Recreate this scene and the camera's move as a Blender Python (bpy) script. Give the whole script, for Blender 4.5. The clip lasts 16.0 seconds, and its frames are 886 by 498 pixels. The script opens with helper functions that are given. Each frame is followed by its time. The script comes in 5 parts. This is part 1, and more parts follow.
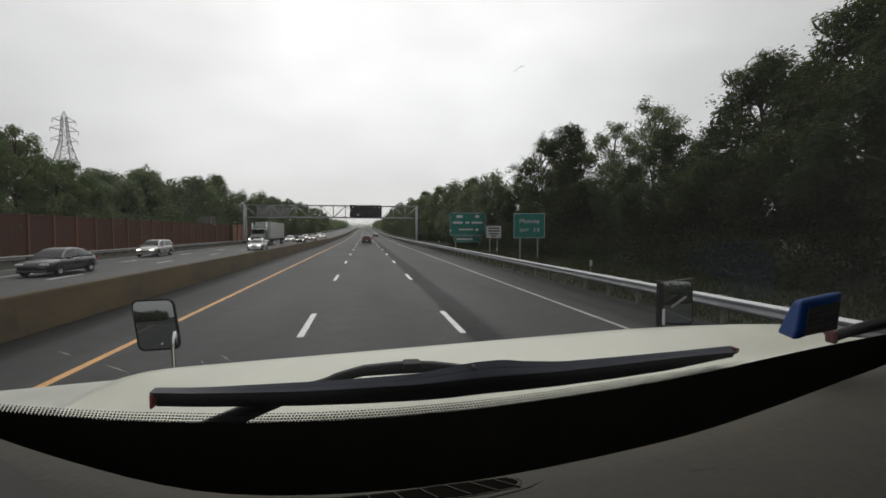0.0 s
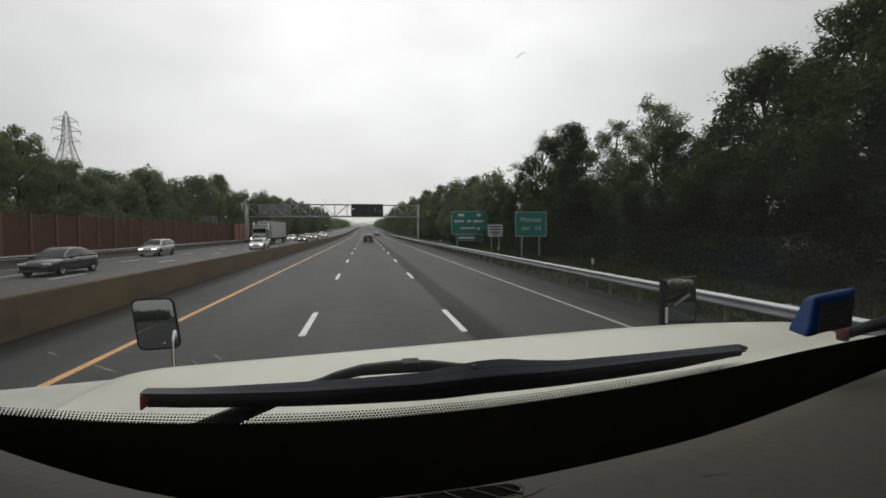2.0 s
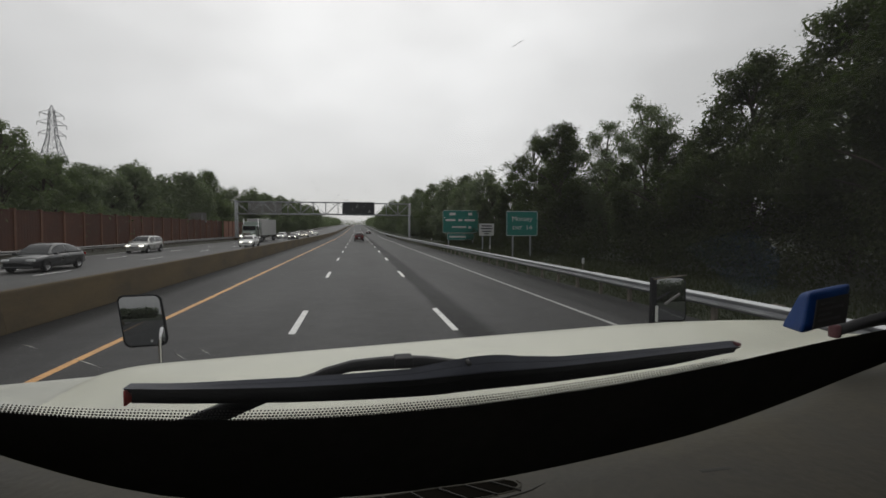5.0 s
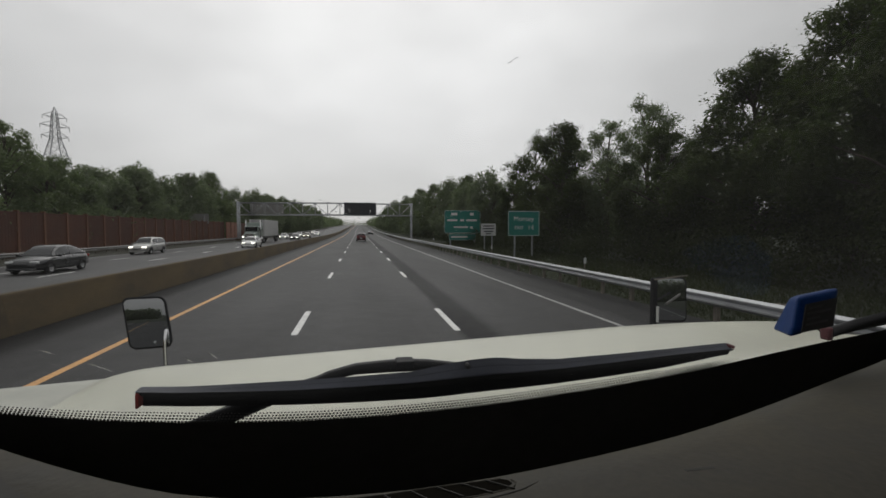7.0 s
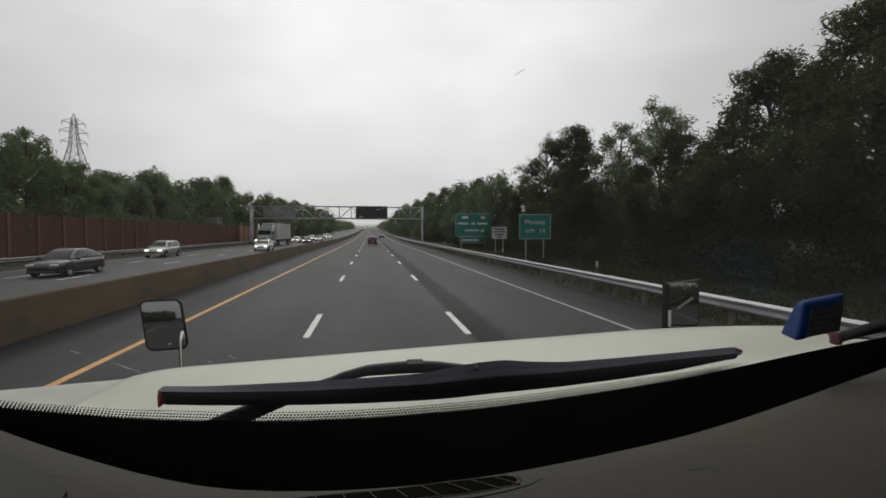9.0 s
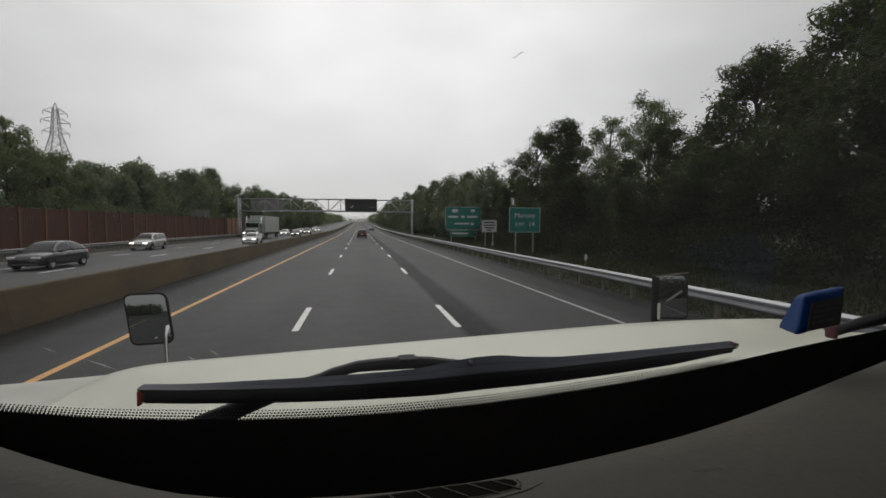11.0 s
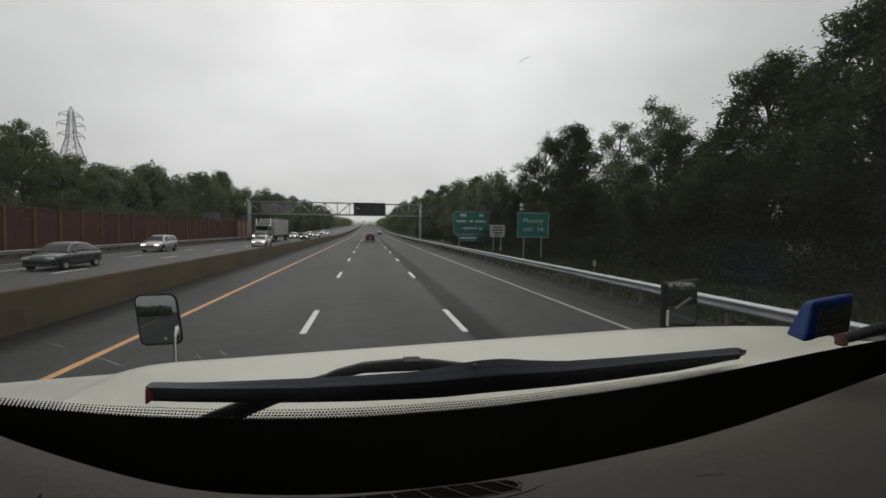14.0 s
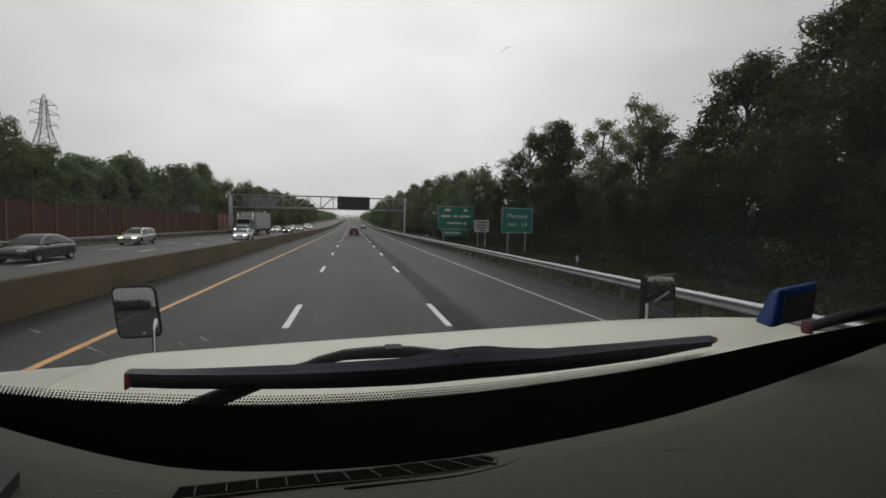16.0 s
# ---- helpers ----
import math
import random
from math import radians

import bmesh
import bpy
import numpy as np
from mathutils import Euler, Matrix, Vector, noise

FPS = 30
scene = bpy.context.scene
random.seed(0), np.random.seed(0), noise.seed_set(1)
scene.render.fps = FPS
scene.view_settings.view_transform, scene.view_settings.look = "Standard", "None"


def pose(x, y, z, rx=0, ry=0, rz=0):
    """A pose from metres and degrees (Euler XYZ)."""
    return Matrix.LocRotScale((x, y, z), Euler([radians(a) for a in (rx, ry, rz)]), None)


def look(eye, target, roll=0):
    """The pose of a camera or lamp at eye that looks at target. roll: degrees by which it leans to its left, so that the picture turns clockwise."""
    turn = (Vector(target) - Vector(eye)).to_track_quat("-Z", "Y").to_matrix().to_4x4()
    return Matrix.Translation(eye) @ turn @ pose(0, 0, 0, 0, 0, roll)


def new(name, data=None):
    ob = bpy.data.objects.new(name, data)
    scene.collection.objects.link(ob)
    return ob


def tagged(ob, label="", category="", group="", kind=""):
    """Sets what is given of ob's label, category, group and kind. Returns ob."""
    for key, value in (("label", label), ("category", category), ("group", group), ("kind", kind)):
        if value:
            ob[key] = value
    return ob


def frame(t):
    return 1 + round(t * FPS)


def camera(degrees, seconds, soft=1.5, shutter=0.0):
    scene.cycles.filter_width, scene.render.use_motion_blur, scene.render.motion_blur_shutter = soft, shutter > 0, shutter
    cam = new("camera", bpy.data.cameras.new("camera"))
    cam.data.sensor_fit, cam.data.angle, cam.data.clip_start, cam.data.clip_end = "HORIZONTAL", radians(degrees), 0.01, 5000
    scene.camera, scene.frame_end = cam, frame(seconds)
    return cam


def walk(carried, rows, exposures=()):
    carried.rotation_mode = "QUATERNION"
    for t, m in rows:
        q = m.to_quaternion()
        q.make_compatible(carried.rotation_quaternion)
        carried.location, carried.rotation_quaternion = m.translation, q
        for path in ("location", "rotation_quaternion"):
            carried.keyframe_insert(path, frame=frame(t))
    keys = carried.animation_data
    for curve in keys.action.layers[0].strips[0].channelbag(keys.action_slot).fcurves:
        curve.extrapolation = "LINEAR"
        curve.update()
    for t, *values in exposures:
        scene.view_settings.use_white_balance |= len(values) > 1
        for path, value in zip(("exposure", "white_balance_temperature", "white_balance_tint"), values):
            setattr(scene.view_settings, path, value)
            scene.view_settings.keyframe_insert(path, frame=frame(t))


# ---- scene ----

# ---------------------------------------------------------------- camera
cam = camera(88.0, 16.0, soft=1.65)
# seconds, place (m), yaw, pitch, roll (degrees): the dash camera sways on its mount
ROWS = [
    (0.0, -0.0019, 0.0056, 2.4395, -9.702, -2.167, -0.002),
    (0.5, 0.0016, 0.0048, 2.4391, -9.354, -2.350, 0.220),
    (1.0, 0.0038, 0.0051, 2.4388, -9.303, -2.511, 0.307),
    (1.5, 0.0035, 0.0111, 2.4376, -9.401, -2.429, 0.225),
    (2.0, 0.0029, 0.0204, 2.4356, -9.511, -2.325, 0.144),
    (2.5, 0.0027, 0.0164, 2.4362, -9.633, -2.437, 0.122),
    (3.0, 0.0024, 0.0199, 2.4354, -9.583, -2.374, 0.106),
    (3.5, 0.0013, 0.0289, 2.4325, -9.493, -2.053, 0.027),
    (6.0, 0.0013, 0.0292, 2.4294, -11.169, -2.699, -0.431),
    (6.5, 0.0005, 0.0231, 2.4326, -10.724, -2.377, -0.244),
    (7.0, 0.0010, 0.0139, 2.4374, -10.365, -2.455, -0.051),
    (7.5, 0.0015, 0.0083, 2.4407, -9.936, -2.821, -0.116),
    (8.0, -0.0013, 0.0151, 2.4374, -9.485, -2.442, -0.061),
    (8.5, -0.0003, 0.0156, 2.4361, -8.933, -2.161, 0.102),
    (9.0, -0.0000, 0.0000, 2.4400, -9.000, -2.050, -0.000),
    (11.5, -0.0010, 0.0201, 2.4373, -10.470, -2.990, -0.231),
    (12.0, 0.0009, 0.0163, 2.4367, -10.505, -2.664, -0.417),
    (12.5, 0.0013, 0.0167, 2.4356, -10.901, -2.628, -0.590),
    (13.0, -0.0009, 0.0228, 2.4328, -11.337, -2.952, -0.920),
    (13.5, -0.0018, 0.0312, 2.4309, -11.036, -3.122, -1.106),
    (14.0, 0.0012, 0.0146, 2.4363, -9.250, -2.355, -0.634),
    (14.5, -0.0013, 0.0067, 2.4406, -9.289, -2.462, 0.047),
    (15.0, 0.0010, 0.0171, 2.4371, -10.508, -3.457, -0.300),
    (15.5, 0.0004, 0.0145, 2.4343, -10.683, -2.889, -0.717),
    (16.0, 0.0031, 0.0073, 2.4293, -11.187, -2.972, -1.062),
]
walk(cam, [(t, pose(x, y, z, 90 + pitch, roll, yaw)) for t, x, y, z, yaw, pitch, roll in ROWS], [(0.0, 0.11), (3.5, 0.05), (6.0, -0.11), (7.5, -0.09), (9.0, -0.03), (11.5, -0.07), (16.0, -0.10)])

# ---------------------------------------------------------------- world and light
world = bpy.data.worlds.new("overcast")
scene.world = world
world.use_nodes = True


def overcast_sky(tree):
    n, l = tree.nodes, tree.links
    n.clear()
    out, back = n.new("ShaderNodeOutputWorld"), n.new("ShaderNodeBackground")
    geo, sep = n.new("ShaderNodeTexCoord"), n.new("ShaderNodeSeparateXYZ")
    l.new(geo.outputs["Generated"], sep.inputs[0])
    ramp = n.new("ShaderNodeValToRGB")
    cr = ramp.color_ramp
    cr.elements[0].position, cr.elements[0].color = 0.0, (0.39, 0.397, 0.405, 1)
    cr.elements[1].position, cr.elements[1].color = 1.0, (0.84, 0.845, 0.85, 1)
    for p, c in ((0.10, (0.485, 0.49, 0.50, 1)), (0.32, (0.635, 0.642, 0.652, 1)), (0.55, (0.79, 0.796, 0.806, 1))):
        cr.elements.new(p).color = c
    l.new(sep.outputs["Z"], ramp.inputs[0])
    stretch = n.new("ShaderNodeMapping")
    stretch.inputs["Scale"].default_value = (1.0, 1.0, 2.4)
    l.new(geo.outputs["Generated"], stretch.inputs[0])
    cloud = n.new("ShaderNodeTexNoise")
    cloud.inputs["Scale"].default_value, cloud.inputs["Detail"].default_value, cloud.inputs["Roughness"].default_value = 2.3, 5.0, 0.52
    l.new(stretch.outputs[0], cloud.inputs["Vector"])
    level = n.new("ShaderNodeMapRange")
    level.inputs["From Min"].default_value, level.inputs["From Max"].default_value = 0.3, 0.7
    level.inputs["To Min"].default_value, level.inputs["To Max"].default_value = 0.80, 1.18
    l.new(cloud.outputs["Fac"], level.inputs[0])
    sky = n.new("ShaderNodeTexSky")
    sky.sky_type, sky.sun_disc, sky.sun_elevation, sky.sun_rotation = "NISHITA", False, radians(48), radians(-8)
    grey = n.new("ShaderNodeHueSaturation")
    grey.inputs["Saturation"].default_value, grey.inputs["Value"].default_value = 0.12, 0.05
    l.new(sky.outputs[0], grey.inputs["Color"])
    mul = n.new("ShaderNodeVectorMath")
    mul.operation = "SCALE"
    l.new(ramp.outputs[0], mul.inputs[0])
    # the cloud is thinner and brighter towards the hidden sun
    dot = n.new("ShaderNodeVectorMath")
    dot.operation = "DOT_PRODUCT"
    dot.inputs[1].default_value = Vector((0.10, 0.86, 0.50)).normalized()
    l.new(geo.outputs["Generated"], dot.inputs[0])
    thin = n.new("ShaderNodeMapRange")
    thin.interpolation_type = "SMOOTHSTEP"
    thin.inputs["From Min"].default_value, thin.inputs["From Max"].default_value = 0.66, 0.995
    thin.inputs["To Min"].default_value, thin.inputs["To Max"].default_value = 0.84, 1.40
    l.new(dot.outputs["Value"], thin.inputs[0])
    both = n.new("ShaderNodeMath")
    both.operation = "MULTIPLY"
    l.new(level.outputs[0], both.inputs[0])
    l.new(thin.outputs[0], both.inputs[1])
    l.new(both.outputs[0], mul.inputs["Scale"])
    add = n.new("ShaderNodeVectorMath")
    l.new(mul.outputs[0], add.inputs[0])
    l.new(grey.outputs[0], add.inputs[1])
    l.new(add.outputs[0], back.inputs["Color"])
    back.inputs["Strength"].default_value = 0.70
    l.new(back.outputs[0], out.inputs[0])


overcast_sky(world.node_tree)
sun = new("sun", bpy.data.lights.new("sun", "SUN"))
sun.data.energy, sun.data.angle, sun.data.color = 0.3, radians(40), (1.0, 0.98, 0.95)
sun.matrix_world = look((0, 0, 60), (-6, -50, 0))

# ---------------------------------------------------------------- materials


def ramp_node(n, stops):
    r = n.new("ShaderNodeValToRGB")
    e = r.color_ramp.elements
    e[0].position, e[0].color = stops[0][0], (*stops[0][1], 1)
    e[1].position, e[1].color = stops[-1][0], (*stops[-1][1], 1)
    for p, c in stops[1:-1]:
        e.new(p).color = (*c, 1)
    return r


def surface(name, colour, rough=0.7, metal=0.0, vary=0.25, scale=3.0, fine=40.0, bump=0.3, dist=0.01, rand=0.0, specular=0.5, coat=0.0, stretch=(1, 1, 1)):
    """A worn surface: two scales of variation in colour, roughness and relief."""
    m = bpy.data.materials.new(name)
    m.use_nodes = True
    n, l = m.node_tree.nodes, m.node_tree.links
    b = n["Principled BSDF"]
    tc, mp = n.new("ShaderNodeTexCoord"), n.new("ShaderNodeMapping")
    mp.inputs["Scale"].default_value = stretch
    l.new(tc.outputs["Object"], mp.inputs[0])
    big, small = n.new("ShaderNodeTexNoise"), n.new("ShaderNodeTexNoise")
    big.inputs["Scale"].default_value, big.inputs["Detail"].default_value = scale, 4
    small.inputs["Scale"].default_value, small.inputs["Detail"].default_value = fine, 3
    for t in (big, small):
        l.new(mp.outputs[0], t.inputs["Vector"])
    mix = n.new("ShaderNodeMath")
    mix.operation = "MULTIPLY_ADD"
    mix.inputs[1].default_value = 0.4
    l.new(small.outputs["Fac"], mix.inputs[0])
    l.new(big.outputs["Fac"], mix.inputs[2])
    lo = tuple(c * (1 - vary) for c in colour)
    hi = tuple(min(1.0, c * (1 + vary)) for c in colour)
    r = ramp_node(n, ((0.35, lo), (0.7, colour), (1.0, hi)))
    l.new(mix.outputs[0], r.inputs[0])
    col = r.outputs[0]
    if rand:
        oi, hsv, mr = n.new("ShaderNodeObjectInfo"), n.new("ShaderNodeHueSaturation"), n.new("ShaderNodeMapRange")
        mr.inputs["To Min"].default_value, mr.inputs["To Max"].default_value = 1 - rand, 1 + rand
        l.new(oi.outputs["Random"], mr.inputs[0])
        l.new(mr.outputs[0], hsv.inputs["Value"])
        l.new(col, hsv.inputs["Color"])
        col = hsv.outputs[0]
    l.new(col, b.inputs["Base Color"])
    rr = n.new("ShaderNodeMapRange")
    rr.inputs["To Min"].default_value, rr.inputs["To Max"].default_value = max(0.0, rough - 0.12), min(1.0, rough + 0.12)
    l.new(big.outputs["Fac"], rr.inputs[0])
    l.new(rr.outputs[0], b.inputs["Roughness"])
    b.inputs["Metallic"].default_value = metal
    b.inputs["Specular IOR Level"].default_value = specular
    b.inputs["Coat Weight"].default_value = coat
    b.inputs["Coat Roughness"].default_value = 0.05
    if bump:
        bp = n.new("ShaderNodeBump")
        bp.inputs["Strength"].default_value, bp.inputs["Distance"].default_value = bump, dist
        l.new(small.outputs["Fac"], bp.inputs["Height"])
        l.new(bp.outputs[0], b.inputs["Normal"])
    return m


def glow(name, colour, strength):
    m = bpy.data.materials.new(name)
    m.use_nodes = True
    b = m.node_tree.nodes["Principled BSDF"]
    b.inputs["Base Color"].default_value = (*colour, 1)
    b.inputs["Emission Color"].default_value = (*colour, 1)
    b.inputs["Emission Strength"].default_value = strength
    return m


def windshield_glass():
    m = bpy.data.materials.new("windshield_glass")
    m.use_nodes = True
    n, l = m.node_tree.nodes, m.node_tree.links
    n.remove(n["Principled BSDF"])
    clear, shine, fr, mix = n.new("ShaderNodeBsdfTransparent"), n.new("ShaderNodeBsdfGlossy"), n.new("ShaderNodeFresnel"), n.new("ShaderNodeMixShader")
    clear.inputs[0].default_value = (0.985, 0.975, 0.955, 1)
    shine.inputs["Roughness"].default_value = 0.02
    fr.inputs["IOR"].default_value = 1.45
    l.new(fr.outputs[0], mix.inputs[0])
    l.new(clear.outputs[0], mix.inputs[1])
    l.new(shine.outputs[0], mix.inputs[2])
    # an even translucent layer, added to lift the darks like glare and haze
    haze_veil, veil = n.new("ShaderNodeBsdfTranslucent"), n.new("ShaderNodeMixShader")
    haze_veil.inputs["Color"].default_value = (0.9, 0.9, 0.9, 1)
    veil.inputs[0].default_value = 0.012
    l.new(mix.outputs[0], veil.inputs[1])
    l.new(haze_veil.outputs[0], veil.inputs[2])
    l.new(veil.outputs[0], n["Material Output"].inputs[0])
    return m


def asphalt_road():
    m = surface("asphalt", (0.0237, 0.0237, 0.0236), 0.64, vary=0.30, scale=0.35, fine=60, bump=0.35, dist=0.006, specular=0.35, stretch=(1, 0.25, 1))
    n, l = m.node_tree.nodes, m.node_tree.links
    b = n["Principled BSDF"]
    was = b.inputs["Base Color"].links[0].from_socket
    tc, sep = n.new("ShaderNodeTexCoord"), n.new("ShaderNodeSeparateXYZ")
    l.new(tc.outputs["Object"], sep.inputs[0])
    wander = n.new("ShaderNodeTexNoise")
    wander.inputs["Scale"].default_value = 0.12
    l.new(tc.outputs["Object"], wander.inputs["Vector"])
    x = n.new("ShaderNodeMath")
    x.operation = "MULTIPLY_ADD"
    x.inputs[1].default_value = 0.35
    l.new(wander.outputs["Fac"], x.inputs[0])
    l.new(sep.outputs["X"], x.inputs[2])
    # worn wheel paths, the tar joint beside the lane line and the newer shoulder
    stops = [(0.0, (0.36,) * 3), (0.020, (0.40,) * 3), (0.045, (0.74,) * 3), (0.115, (0.80,) * 3), (0.13, (1.0,) * 3), (0.17, (0.94,) * 3), (0.24, (1.04,) * 3), (0.335, (0.95,) * 3), (0.41, (1.06,) * 3),
             (0.49, (0.93,) * 3), (0.578, (1.04,) * 3), (0.590, (0.36,) * 3), (0.625, (0.42,) * 3), (0.642, (1.0,) * 3), (0.74, (0.95,) * 3), (0.80, (1.03,) * 3), (0.865, (0.9,) * 3), (0.88, (0.6,) * 3), (1.0, (0.55,) * 3)]
    r = ramp_node(n, stops)
    mr = n.new("ShaderNodeMapRange")
    mr.inputs["From Min"].default_value, mr.inputs["From Max"].default_value = -7.2, 9.4
    l.new(x.outputs[0], mr.inputs[0])
    l.new(mr.outputs[0], r.inputs[0])
    mul = n.new("ShaderNodeVectorMath")
    mul.operation = "MULTIPLY"
    l.new(was, mul.inputs[0])
    l.new(r.outputs[0], mul.inputs[1])
    # patches of coarser stone and old oil, a hand to a stride across
    spots, tone, both = n.new("ShaderNodeTexNoise"), n.new("ShaderNodeMapRange"), n.new("ShaderNodeVectorMath")
    spots.inputs["Scale"].default_value, spots.inputs["Detail"].default_value = 1.6, 7
    spots.inputs["Roughness"].default_value = 0.75
    l.new(tc.outputs["Object"], spots.inputs["Vector"])
    tone.inputs["From Min"].default_value, tone.inputs["From Max"].default_value = 0.3, 0.7
    tone.inputs["To Min"].default_value, tone.inputs["To Max"].default_value = 0.58, 1.36
    l.new(spots.outputs["Fac"], tone.inputs[0])
    both.operation = "SCALE"
    l.new(mul.outputs[0], both.inputs[0])
    l.new(tone.outputs[0], both.inputs["Scale"])
    l.new(both.outputs[0], b.inputs["Base Color"])
    # the tar joint and the dark strip along the barrier are duller than the worn stone
    gloss = n.new("ShaderNodeMath")
    gloss.operation = "MULTIPLY"
    gloss.inputs[1].default_value = 0.35
    l.new(r.outputs[0], gloss.inputs[0])
    l.new(gloss.outputs[0], b.inputs["Specular IOR Level"])
    return m


def leaf_material(name, lo, mid, hi, sheen=0.10):
    m = bpy.data.materials.new(name)
    m.use_nodes = True
    n, l = m.node_tree.nodes, m.node_tree.links
    b = n["Principled BSDF"]
    g, oi = n.new("ShaderNodeNewGeometry"), n.new("ShaderNodeObjectInfo")
    add = n.new("ShaderNodeMath")
    add.operation = "MULTIPLY_ADD"
    add.inputs[1].default_value = 0.6
    l.new(g.outputs["Random Per Island"], add.inputs[0])
    half = n.new("ShaderNodeMath")
    half.operation = "MULTIPLY"
    half.inputs[1].default_value = 0.4
    l.new(oi.outputs["Random"], half.inputs[0])
    l.new(half.outputs[0], add.inputs[2])
    r = ramp_node(n, ((0.0, lo), (0.55, mid), (1.0, hi)))
    l.new(add.outputs[0], r.inputs[0])
    l.new(r.outputs[0], b.inputs["Base Color"])
    b.inputs["Roughness"].default_value = 0.55
    b.inputs["Specular IOR Level"].default_value = sheen
    # light that shines through the leaf
    thru, mix, tint = n.new("ShaderNodeBsdfTranslucent"), n.new("ShaderNodeMixShader"), n.new("ShaderNodeVectorMath")
    tint.operation = "MULTIPLY"
    tint.inputs[1].default_value = (1.5, 1.9, 1.1)
    l.new(r.outputs[0], tint.inputs[0])
    l.new(tint.outputs[0], thru.inputs["Color"])
    mix.inputs[0].default_value = 0.45
    l.new(b.outputs[0], mix.inputs[1])
    l.new(thru.outputs[0], mix.inputs[2])
    l.new(mix.outputs[0], n["Material Output"].inputs[0])
    return m


ASPHALT = asphalt_road()
ASPHALT_OPP = surface("asphalt_far_side", (0.036, 0.036, 0.0355), 0.6, vary=0.2, scale=0.4, fine=60, bump=0.3, dist=0.006, stretch=(1, 0.2, 1))
PAINT_WHITE = surface("road_paint_white", (0.76, 0.76, 0.74), 0.6, vary=0.3, scale=2.5, fine=30, bump=0.2, dist=0.003)
PAINT_FADED = surface("road_paint_faded", (0.36, 0.36, 0.35), 0.6, vary=0.35, scale=2.0, fine=25, bump=0.2, dist=0.003)
PAINT_YELLOW = surface("road_paint_yellow", (0.66, 0.35, 0.12), 0.6, vary=0.25, scale=2.5, fine=30, bump=0.2, dist=0.003)
CONCRETE = surface("barrier_concrete", (0.075, 0.052, 0.021), 0.85, vary=0.55, scale=0.7, fine=18, bump=0.4, dist=0.01, rand=0.08, stretch=(1, 0.5, 1.6))
GALV = surface("galvanised_steel", (0.34, 0.35, 0.36), 0.42, metal=0.75, vary=0.2, scale=1.2, fine=25, bump=0.15, dist=0.004, rand=0.05)
GALV_OLD = surface("weathered_steel", (0.21, 0.205, 0.20), 0.6, metal=0.5, vary=0.35, scale=1.0, fine=20, bump=0.2, dist=0.004)
RAIL_POST = surface("rail_post_steel", (0.16, 0.14, 0.115), 0.75, metal=0.2, vary=0.3, scale=6, fine=40)
WALL_PANEL = surface("noise_wall_panel", (0.076, 0.025, 0.011), 0.8, vary=0.28, scale=1.2, fine=14, bump=0.4, dist=0.015, rand=0.16, stretch=(1, 1, 0.5))
WALL_POST = surface("noise_wall_post", (0.13, 0.054, 0.027), 0.75, vary=0.25, scale=2, fine=20, rand=0.1)
WALL_NEW = surface("noise_wall_new_panel", (0.28, 0.13, 0.085), 0.8, vary=0.15, scale=1.2, fine=14, bump=0.3, dist=0.01)
GRASS = surface("grass_ground", (0.027, 0.035, 0.015), 0.9, vary=0.4, scale=0.8, fine=14, bump=0.8, dist=0.06)
EARTH = surface("woodland_ground", (0.030, 0.030, 0.018), 0.95, vary=0.4, scale=0.5, fine=8, bump=0.8, dist=0.08)
BARK = surface("bark", (0.065, 0.052, 0.040), 0.9, vary=0.4, scale=3, fine=22, bump=0.8, dist=0.03, stretch=(1, 1, 0.3))
LEAF_DARK = leaf_material("leaf_dark", (0.032, 0.040, 0.0175), (0.047, 0.056, 0.022), (0.063, 0.072, 0.030))
LEAF_MID = leaf_material("leaf_mid", (0.072, 0.085, 0.047), (0.100, 0.116, 0.062), (0.124, 0.138, 0.076), 0.45)
# distance haze is put into this colour: paler, greyer leaves
LEAF_FAR_HAZED = leaf_material("leaf_far_hazed", (0.092, 0.104, 0.070), (0.120, 0.132, 0.090), (0.14, 0.152, 0.108), 0.5)
LEAF_GRASS = leaf_material("leaf_grass", (0.022, 0.026, 0.0095), (0.027, 0.031, 0.012), (0.034, 0.036, 0.0145))
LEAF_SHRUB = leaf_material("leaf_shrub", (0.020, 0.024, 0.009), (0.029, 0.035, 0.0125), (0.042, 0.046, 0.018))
SIGN_GREEN = surface("sign_green", (0.004, 0.155, 0.125), 0.45, vary=0.12, scale=1.0, fine=10, bump=0.05)
SIGN_WHITE = surface("sign_white", (0.55, 0.56, 0.55), 0.5, vary=0.08, scale=1.0, fine=10, bump=0.0)
SIGN_BACK = surface("sign_back_aluminium", (0.24, 0.235, 0.225), 0.5, metal=0.4, vary=0.15, scale=1.0, fine=12, bump=0.1)
BOARD_BLACK = surface("message_board_black", (0.020, 0.022, 0.028), 0.5, vary=0.3, scale=1.5, fine=20, bump=0.2)
TYRE = surface("tyre_rubber", (0.015, 0.015, 0.015), 0.85, vary=0.2, scale=5, fine=50)
RIM = surface("alloy_rim", (0.45, 0.45, 0.46), 0.35, metal=0.8, vary=0.1)
CAR_GLASS = surface("car_glass", (0.010, 0.012, 0.014), 0.06, vary=0.1, bump=0, specular=0.45)
BLACK_TRIM = surface("black_trim", (0.012, 0.012, 0.013), 0.5, vary=0.2, bump=0.1)
HEADLIGHT = glow("headlight_lit", (1.0, 0.97, 0.85), 2.6)
HEADLIGHT_OFF = surface("headlight_glass", (0.62, 0.64, 0.64), 0.15, vary=0.1, bump=0)
TAILLIGHT = surface("tail_light_red", (0.32, 0.012, 0.01), 0.25, vary=0.1, bump=0)

